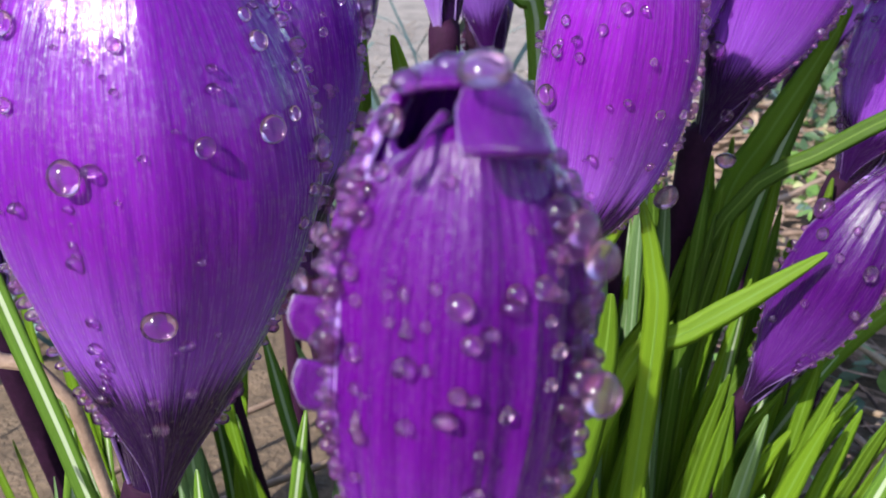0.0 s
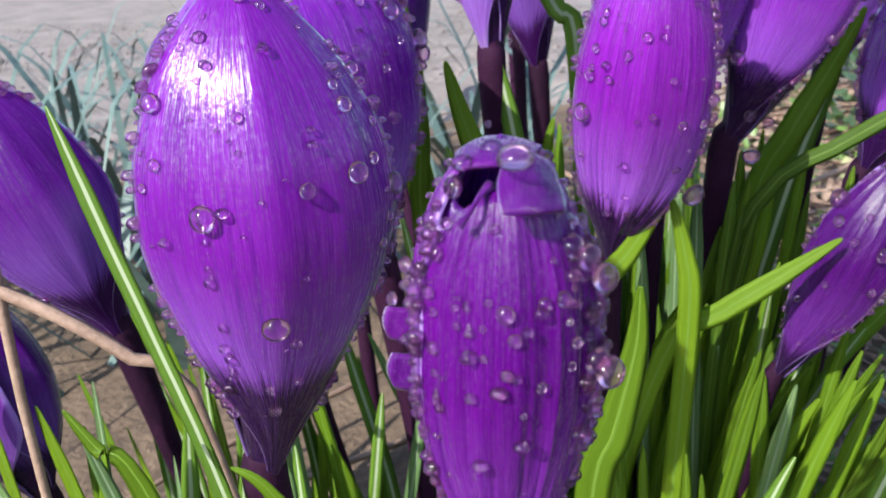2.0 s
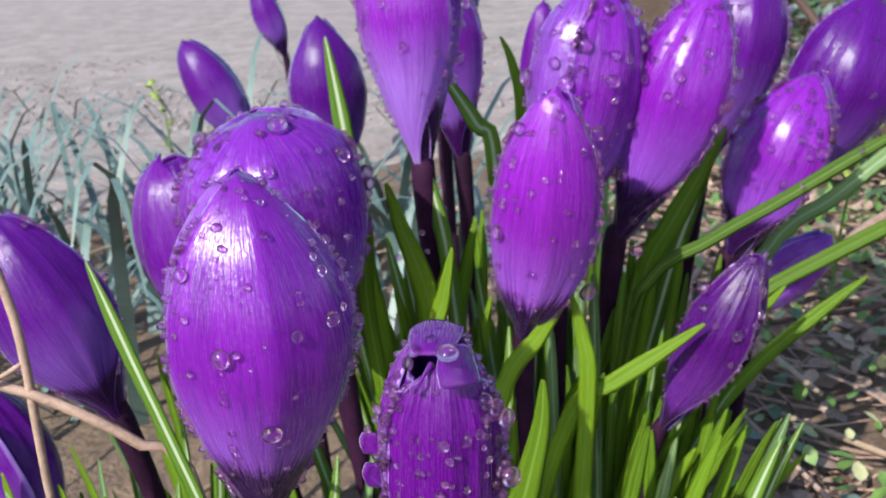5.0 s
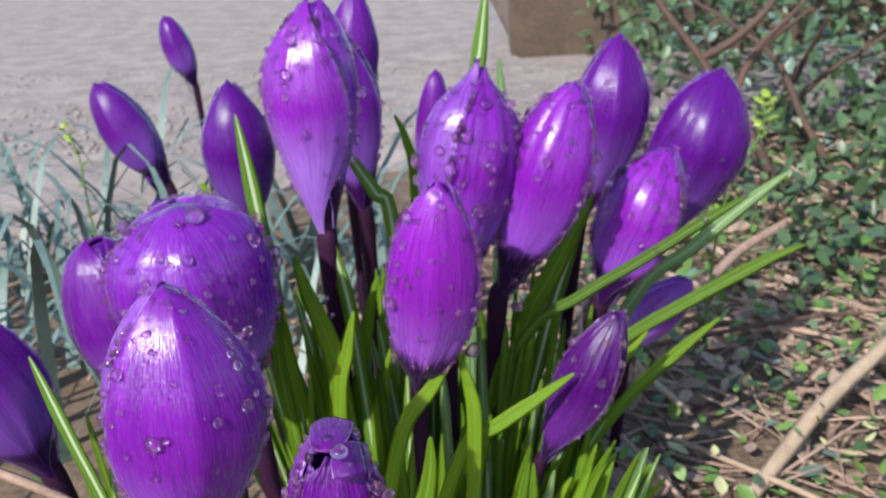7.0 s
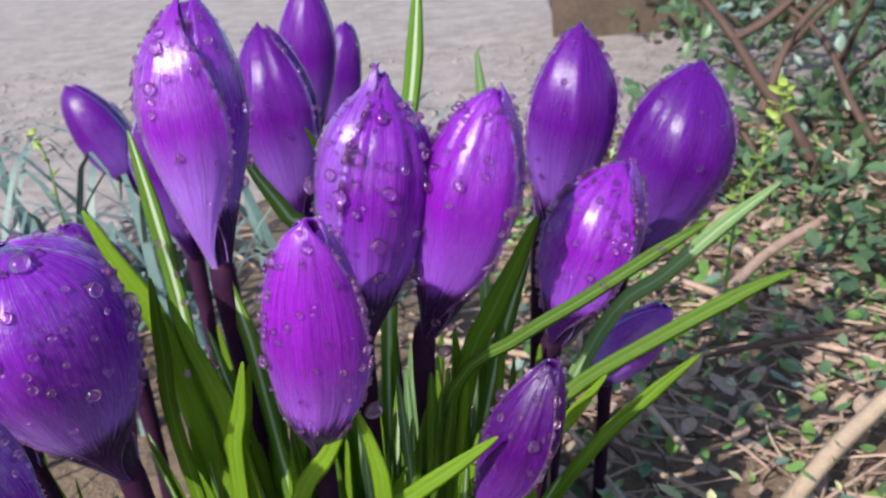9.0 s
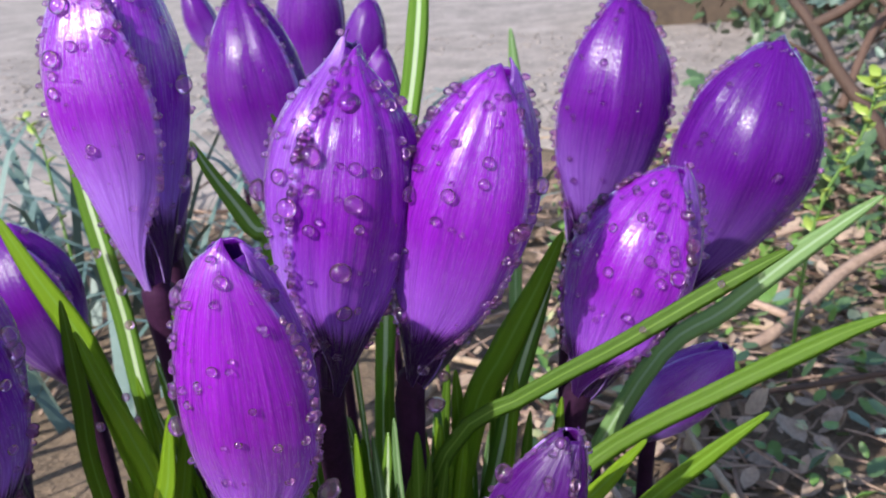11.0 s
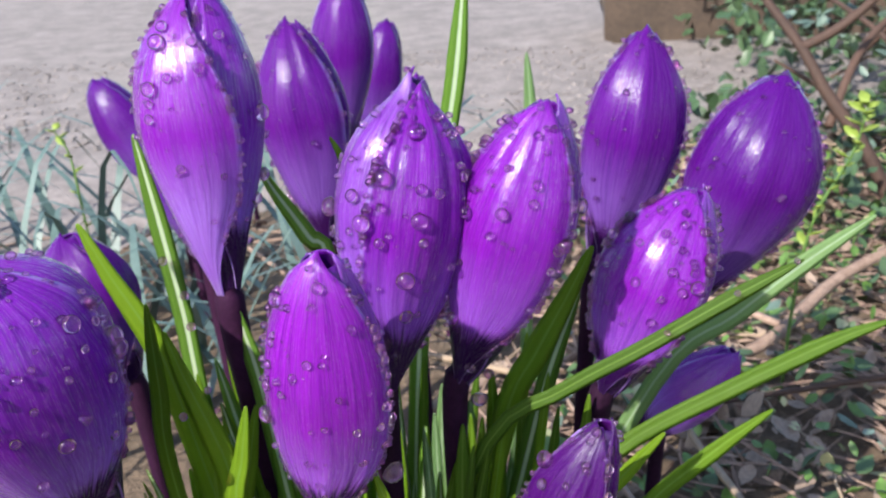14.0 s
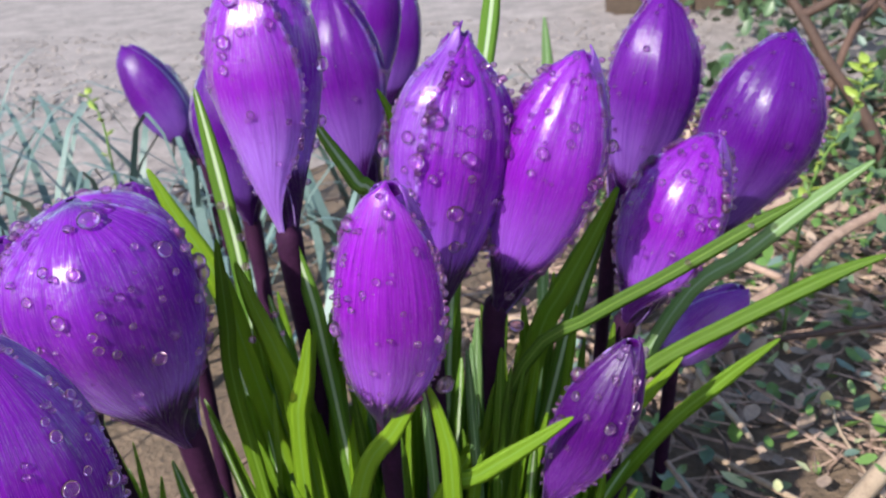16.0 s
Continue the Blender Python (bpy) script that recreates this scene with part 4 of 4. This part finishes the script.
dew_at("G", [
    (-81, 0.71, 0.122), (-41, 0.74, 0.069), (-26, 0.81, 0.078), (-33, 0.61, 0.08), (-77, 0.40, 0.073), (21, 0.68, 0.118), (34, 0.82, 0.108), (1, 0.70, 0.078), (12, 0.64, 0.079), (13, 0.73, 0.068), (1, 0.93, 0.059), (18, 0.90, 0.068), (-82, 0.82, 0.081), (-49, 0.88, 0.059), (-33, 0.91, 0.059), (1, 0.59, 0.059), (-82, 0.74, 0.061), (-81, 0.66, 0.061), (-9, 0.80, 0.059), (30, 0.77, 0.078)])
dew_at("C", [
    (-52, 0.79, 0.055), (1, 0.76, 0.062), (-21, 0.71, 0.062), (34, 0.54, 0.062), (55, 0.53, 0.063), (-29, 0.64, 0.055), (39, 0.40, 0.055), (8, 0.26, 0.048), (-52, 0.63, 0.079), (-50, 0.53, 0.128), (-47, 0.65, 0.047), (22, 0.66, 0.046), (66, 0.86, 0.07), (67, 0.83, 0.07), (67, 0.78, 0.07), (67, 0.74, 0.078), (72, 0.68, 0.063), (68, 0.59, 0.079), (68, 0.53, 0.072), (64, 0.44, 0.064), (-34, 0.88, 0.054), (-52, 0.77, 0.063), (-52, 0.70, 0.063), (-62, 0.89, 0.11), (5, 0.94, 0.077), (11, 0.57, 0.047)])
dew_at("A2", [
    (42, 0.96, 0.17), (-84, 0.93, 0.15), (22, 0.87, 0.1), (71, 0.82, 0.129), (8, 0.76, 0.117), (30, 0.74, 0.075), (43, 0.51, 0.121), (20, 0.64, 0.084), (20, 0.69, 0.076), (26, 0.60, 0.076), (79, 0.61, 0.08), (42, 0.66, 0.059), (71, 0.43, 0.072), (56, 0.69, 0.06), (43, 0.77, 0.05), (71, 0.74, 0.06), (89, 0.78, 0.07), (96, 0.70, 0.143), (99, 0.66, 0.136), (-0, 0.89, 0.083), (-13, 0.82, 0.075), (-49, 0.89, 0.069), (61, 0.87, 0.059), (86, 0.43, 0.064), (61, 0.54, 0.052)])
dew_at("A", [
    (-3, 0.66, 0.121), (29, 0.47, 0.126), (12, 0.81, 0.048), (66, 0.81, 0.074), (62, 0.71, 0.099), (81, 0.72, 0.057), (89, 0.66, 0.104), (85, 0.61, 0.052), (43, 0.70, 0.073), (102, 0.85, 0.064), (72, 0.84, 0.05), (23, 0.96, 0.042), (-32, 0.82, 0.085), (-23, 0.73, 0.054), (-84, 0.91, 0.051), (-19, 0.90, 0.036), (-27, 0.69, 0.042), (-32, 0.87, 0.042), (49, 0.95, 0.043), (79, 0.57, 0.052), (88, 0.77, 0.045), (-155, 0.64, 0.043)])
dew_at("S", [
    (-87, 0.79, 0.139), (-53, 0.70, 0.089), (2, 0.67, 0.117), (22, 0.75, 0.087), (23, 0.93, 0.096), (26, 0.82, 0.087), (-58, 0.57, 0.11), (-68, 0.51, 0.091), (-25, 0.97, 0.077), (-29, 0.76, 0.058), (-10, 0.84, 0.058), (-35, 0.49, 0.06), (20, 0.53, 0.069), (-28, 0.67, 0.059)])

# single drops: on the bud's top, hanging under two flowers, and on a dark foot
for at, n, r, lab in (((0.596, 2.30, 11.123), (0, -0.2, 1), 0.066, "clear drop on the bud's folded top"),
                      ((0.742, 2.42, 11.172), (0, -0.2, 1), 0.067, "clear drop on the bud's folded top"),
                      ((0.918, 2.10, 11.188), (0, -0.2, 1), 0.102, "clear drop on the bud's folded top"),
                      ((0.536, 2.42, 10.974), (-0.7, -0.7, 0.2), 0.069, "large clear drop on the bud's edge"),
                      ((0.390, 2.45, 10.762), (-0.7, -0.7, 0.2), 0.071, "large clear drop on the bud's edge"),
                      ((0.301, 2.50, 10.633), (-0.7, -0.7, 0.2), 0.041, "large clear drop on the bud's edge"),
                      ((0.177, 2.55, 10.432), (-0.7, -0.7, 0.2), 0.055, "large clear drop on the bud's edge"),
                      ((1.264, 2.40, 10.565), (0.7, -0.7, 0.2), 0.083, "large clear drop on the bud's edge"),
                      ((1.344, 2.50, 10.399), (0.7, -0.7, 0.2), 0.091, "large clear drop on the bud's edge"),
                      ((1.371, 2.45, 9.806), (0.7, -0.7, 0.2), 0.105, "large clear drop on the bud's edge"),
                      ((0.054, 2.60, 10.178), (-0.7, -0.7, 0.2), 0.047, "large clear drop on the bud's edge"),
                      ((0.239, 2.50, 9.461), (-0.7, -0.7, 0.2), 0.049, "large clear drop on the bud's edge"),
                      ((3.25, 12.55, 8.43), (0, -0.3, -1), 0.15, "clear drop hanging under a dark petal foot"), ((2.20, 10.30, 8.47), (0.7, -0.3, -0.6), 0.17, "clear drop hanging at a petal's lower edge"),
                      ((3.45, 12.35, 8.95), (0, -1, -0.2), 0.09, "clear drop on a dark petal foot")):
    place_drop(at, n, r, lab, 1.15 if n[2] < 0 else 1.0)
LEAF_DROPS = [((7.24, 12.50, 10.28), 0.05), ((6.22, 12.40, 9.65), 0.05), ((8.08, 12.60, 10.76), 0.05), ((-0.7, 11, 9.28), 0.06), ((-1.17, 11, 8.8), 0.07), ((-0.63, 11.05, 8.9), 0.05), ((-2.89, 14.55, 9.98), 0.09), ((-2.57, 14.55, 9.28), 0.09), ((-2.55, 14.55, 8.62), 0.09)]
for at, r in LEAF_DROPS:
    place_drop(at, (0.1, -0.9, 0.3), r, "small clear water drop on a green leaf")


for key, count, r0, r1 in (("A", 230, 0.010, 0.045), ("A2", 320, 0.012, 0.055), ("C", 230, 0.010, 0.045), ("D", 300, 0.011, 0.05), ("E", 280, 0.011, 0.05), ("T", 260, 0.010, 0.045), ("G", 300, 0.013, 0.05),
                           ("H", 210, 0.015, 0.05), ("F", 190, 0.015, 0.05), ("S", 130, 0.010, 0.045), ("J", 150, 0.015, 0.05), ("V", 80, 0.015, 0.05), ("W1", 60, 0.015, 0.05)):
    beads(key, count, r0, r1, len(key) * 31 + count)
beads("B", 300, 0.009, 0.035, 5, (0, 1, 2), 0.15)

# ---- litter, twigs, bush and weeds ----
def scatter_leaf(verts, faces, c, length, width, tilt, turn, curl, q):
    m = Matrix.Translation(c) @ Euler((tilt, q.uniform(-0.5, 0.5), turn)).to_matrix().to_4x4()
    outline = [(0, 0), (0.30, 0.15), (0.48, 0.42), (0.36, 0.72), (0, 1.0), (-0.36, 0.72), (-0.48, 0.42), (-0.30, 0.15)]
    base = len(verts)
    verts.append(tuple(m @ Vector((0, length * 0.5, 0))))
    for x, y in outline:
        verts.append(tuple(m @ Vector((x * width, y * length, curl * (x * x * 2 + (y - 0.5) ** 2) * length))))
    for i in range(8):
        faces.append((base, base + 1 + i, base + 1 + (i + 1) % 8))


def leaf_litter(name, label, category, mat, count, xs, ys, zs, size, seed, flatness, keep=lambda x, y: True):
    q = random.Random(seed)
    verts, faces = [], []
    while count:
        x, y = q.uniform(*xs), q.uniform(*ys)
        if not keep(x, y):
            continue
        count -= 1
        l = q.uniform(*size)
        z = ground_height(x, y) - 0.2 + q.uniform(*zs)
        scatter_leaf(verts, faces, (x, y, z), l, l * q.uniform(0.45, 0.75), q.gauss(0, flatness), q.uniform(0, 6.3), q.uniform(-0.3, 0.5), q)
    return tagged(mesh_object(name, verts, faces, mat), label, category, kind="stuff")


BED = lambda x, y: y < 34 + 16 * smooth01((x + 30) / 26) + 16 * smooth01((x + 4) / 44) or x > 26
leaf_litter("leaf_litter", "dry brown fallen leaves over the soil", "litter", DEAD, 4200, (-4, 52), (2, 66), (0.05, 0.9), (0.35, 1.15), 3, 0.6, lambda x, y: BED(x, y) and x > 2 + 5 * noise.noise((x * 0.2, y * 0.2, 1)))
leaf_litter("ground_cover", "small green leaves growing between twigs", "ground cover", GREENS, 1100, (4, 60), (14, 80), (0.2, 1.8), (0.4, 0.9), 4, 0.6, BED)
leaf_litter("ground_cover", "tiny fresh green leaves among the litter", "ground cover", FRESH, 1900, (3, 40), (12, 52), (0.2, 2.2), (0.35, 0.8), 14, 0.6, BED)
leaf_litter("ground_cover", "faded yellowish leaves among the litter", "ground cover", PALE, 520, (3, 42), (12, 58), (0.2, 1.4), (0.3, 0.8), 15, 0.5, BED)
leaf_litter("ground_cover", "small grey-green leaves low on the soil", "ground cover", BLUEGREENS, 420, (2, 60), (14, 70), (0.2, 1.6), (0.45, 1.0), 5, 0.5, BED)
leaf_litter("ground_cover", "dense low dark green leaves before the shrub", "ground cover", GREENS, 2600, (10, 52), (29, 60), (0.3, 4.0), (0.6, 1.3), 21, 0.8, lambda x, y: x > 11 + max(0, 46 - y) * 0.3 + 4 * noise.noise((x * 0.15, y * 0.15, 5)))
leaf_litter("shrub_leaves", "dense small green leaves of a low shrub", "shrub", GREENS, 3600, (13, 90), (52, 97), (0.5, 13), (0.8, 1.9), 6, 0.9, lambda x, y: x > 13 + 8 * noise.noise((x * 0.1, y * 0.06, 2)) + max(0, 70 - y) * 0.35)
leaf_litter("shrub_leaves", "grey-green leaves among a low shrub", "shrub", BLUEGREENS, 900, (14, 90), (52, 97), (0.5, 13), (0.8, 1.9), 8, 0.9, lambda x, y: x > 16 + max(0, 70 - y) * 0.35)


def chaff(count, seed):
    """Thin dry stalks and blades, strewn every way over the soil."""
    q = random.Random(seed)
    verts, faces = [], []
    while count:
        x, y = q.uniform(0, 44), q.uniform(6, 60)
        if not BED(x, y):
            continue
        count -= 1
        a, l, w = q.uniform(0, 6.28), q.uniform(0.8, 3.2), q.uniform(0.03, 0.085)
        z = ground_height(x, y) + q.uniform(-0.1, 0.9)
        dx, dy, rise, bend = math.cos(a), math.sin(a), q.uniform(-0.4, 0.5), q.uniform(-0.4, 0.4)
        base = len(verts)
        for j in range(4):
            t = j / 3 - 0.5
            cx, cy, cz = x + dx * l * t - dy * bend * t * t * 2, y + dy * l * t + dx * bend * t * t * 2, z + rise * t
            k = w * (1 - abs(t))
            verts += [(cx - dy * k, cy + dx * k, cz), (cx, cy, cz + k * 1.2), (cx + dy * k, cy - dx * k, cz)]
        for j in range(3):
            for i in range(2):
                o = base + j * 3 + i
                faces.append((o, o + 1, o + 4, o + 3))
    return tagged(mesh_object("dry_stalks", verts, faces, TWIG), "thin dry brown stalks strewn over the soil", "litter", kind="stuff")


chaff(3600, 77)


def twig(pts, r, mat, label, forks=()):
    ob = tube_object("twig", pts, [r * 0.9, r, r * 0.95, r * 0.6], mat, None, 6, 14)
    for f in forks:
        tube_object("side_shoot", f, [r * 0.7, r * 0.55, r * 0.4], mat, ob, 5, 8)
    return tagged(ob, label, "twig", group="fallen twigs")


twig([(17.5, 35.6, 2.6), (14.0, 33.1, 1.9), (10.8, 29.1, 1.2), (7.4, 26.9, 0.7)], 0.24, TWIG, "long curved dry brown twig on the soil", [[(11.5, 30, 1.4), (9.6, 30.8, 1.9), (8.2, 31.8, 1.8)]])
twig([(17.0, 23.5, 2.4), (13.2, 19.8, 1.8), (11.0, 17.3, 1.3), (8.6, 14.4, 0.7)], 0.26, TWIG_PALE, "thick pale bleached twig lying on the soil")
twig([(-6.1, 6.2, 11.6), (-5.85, 6.2, 10.2), (-5.76, 6.2, 9.13), (-5.9, 6.3, 6.0), (-5.8, 6.5, -0.6)], 0.07, TWIG, "thin upright orange-brown dry twig", [[(-5.8, 6.2, 9.0), (-6.2, 6.0, 8.8), (-6.6, 5.9, 8.7)]])
twig([(-6.6, 6.1, 8.8), (-5.82, 6.2, 8.52), (-5.07, 6.2, 8.2), (-4.35, 6.3, 7.67), (-3.6, 6.6, 6.6), (-3.0, 7.2, -0.4)], 0.085, TWIG, "bent orange-brown dry twig among the stalks")
for k in range(210):
    x, y = rng.uniform(4, 44), rng.uniform(14, 60)
    if k % 8 == 0:
        x, y = rng.uniform(-32, 4), rng.uniform(16, 46)
    a, l = rng.uniform(0, 6.28), rng.uniform(2.5, 9)
    z = ground_height(x, y) + rng.uniform(0.1, 0.9)
    dx, dy = math.cos(a) * l, math.sin(a) * l
    bend = rng.uniform(-0.7, 0.7)
    twig([(x - dx, y - dy, max(0.0, z - rng.uniform(0, 0.6))), (x - dx * 0.3 + bend, y - dy * 0.3, z + 0.3), (x + dx * 0.4, y + dy * 0.4 + bend, z + 0.4), (x + dx, y + dy, z + rng.uniform(-0.2, 0.9))],
         rng.uniform(0.035, 0.13), rng.choice((TWIG, TWIG, TWIG_PALE, BARK)), "dry brown twig lying in the litter")


def shrub():
    thing = tagged(new("shrub"), "low shrub with reddish-brown woody branches", "shrub")
    for pts, r in (([(19.9, 45.0, -1.0), (18.1, 46.0, 3.1), (16.3, 47.0, 5.7), (15.1, 48.0, 7.9), (13.1, 50.0, 10.7), (11.8, 52, 13)], 0.36),
                   ([(15.1, 48.0, 7.9), (16.8, 48.0, 8.8), (18.7, 48.0, 10.6), (20.8, 49, 13.5)], 0.28),
                   ([(16.4, 46.8, 4.2), (18.5, 50, 7.5), (22, 54, 9.5), (27, 60, 12)], 0.24),
                   ([(24, 47, -0.6), (22.0, 50.0, 3.4), (21.0, 55.0, 7.0), (17, 62, 10)], 0.26),
                   ([(30, 50, -0.6), (29.0, 53.0, 4.4), (31.0, 58.0, 8.0), (33, 66, 12)], 0.26)):
        tube_object("branch", pts, [r, r * 0.9, r * 0.7, r * 0.4], BARK, thing, 7, 18)
    for k in range(36):
        x, y = rng.uniform(15, 50), rng.uniform(48, 92)
        z = rng.uniform(1, 8)
        a = rng.uniform(0, 6.28)
        tube_object("branch", [(x, y, z - 2), (x + math.cos(a) * 3, y + math.sin(a) * 3, z + 1), (x + math.cos(a) * 6, y + math.sin(a) * 5, z + 3)], [0.22, 0.16, 0.08], BARK, thing, 5, 8)


shrub()


def sprig(pts, n, size, label, mat):
    thing = tagged(new("weed_sprig"), label, "weed")
    tube_object("stem", pts, [0.03, 0.045, 0.06], FRESH, thing, 6, 12)
    q = random.Random(n)
    for k in range(n):
        verts, faces = [], []
        t = (k / n) ** 1.2 * 0.8
        c = spline(pts, t)
        a = k * 2.4
        scatter_leaf(verts, faces, c, size * q.uniform(0.7, 1.2), size * 0.55, 0.5, a, 0.3, q)
        thick(mesh_object("leaflet", verts, faces, mat, thing), 0.02)


sprig([(12.75, 27, 9.8), (12.5, 27, 8.4), (11.6, 27, 6.5), (11.2, 27.1, 4), (11.0, 27.2, -0.4)], 26, 0.55, "upright weed shoot with tiny lime-green leaves", LIME)
sprig([(-14.2, 30, 8.9), (-13.75, 30, 7.9), (-13.67, 30, 5.4), (-13.4, 30, -0.4)], 8, 0.5, "thin weed shoot with a few green leaves", LIME)


def tuft(cx, cy, count, spread, reach, seed, label):
    """Thin arching grey-green leaves from one root."""
    q = random.Random(seed)
    verts, faces = [], []
    for _ in range(count):
        a, l = q.uniform(0, 6.28), q.uniform(0.6, 1.0) * reach
        bx, by = cx + q.gauss(0, spread), cy + q.gauss(0, spread)
        h = q.uniform(0.3, 0.85) * reach
        side = Vector((-math.sin(a), math.cos(a), 0)) * q.uniform(0.14, 0.27)
        base = len(verts)
        for j in range(7):
            t = j / 6
            c = Vector((bx + math.cos(a) * l * t, by + math.sin(a) * l * t, h * math.sin(t * 2.3) + 0.1 - 0.3 * (1 - t)))
            w = side * (1 - t * 0.9)
            verts += [tuple(c - w), tuple(c + w)]
        faces += [(base + 2 * j, base + 2 * j + 1, base + 2 * j + 3, base + 2 * j + 2) for j in range(6)]
    return tagged(mesh_object("grass_tuft", verts, faces, TUFT), label, "grass tuft", group="grass tufts", kind="stuff")


for k, (x, y) in enumerate(((-17, 25), (-22, 30), (-13, 33), (-9, 36), (-26, 33), (-4, 33), (-14, 21), (-20, 18), (-9, 27), (-17, 37), (-30, 36), (-25, 24))):
    tuft(x, y, 17, 2.4, 11.0, 40 + k, "arching grey-green grassy leaves at the bed's edge")
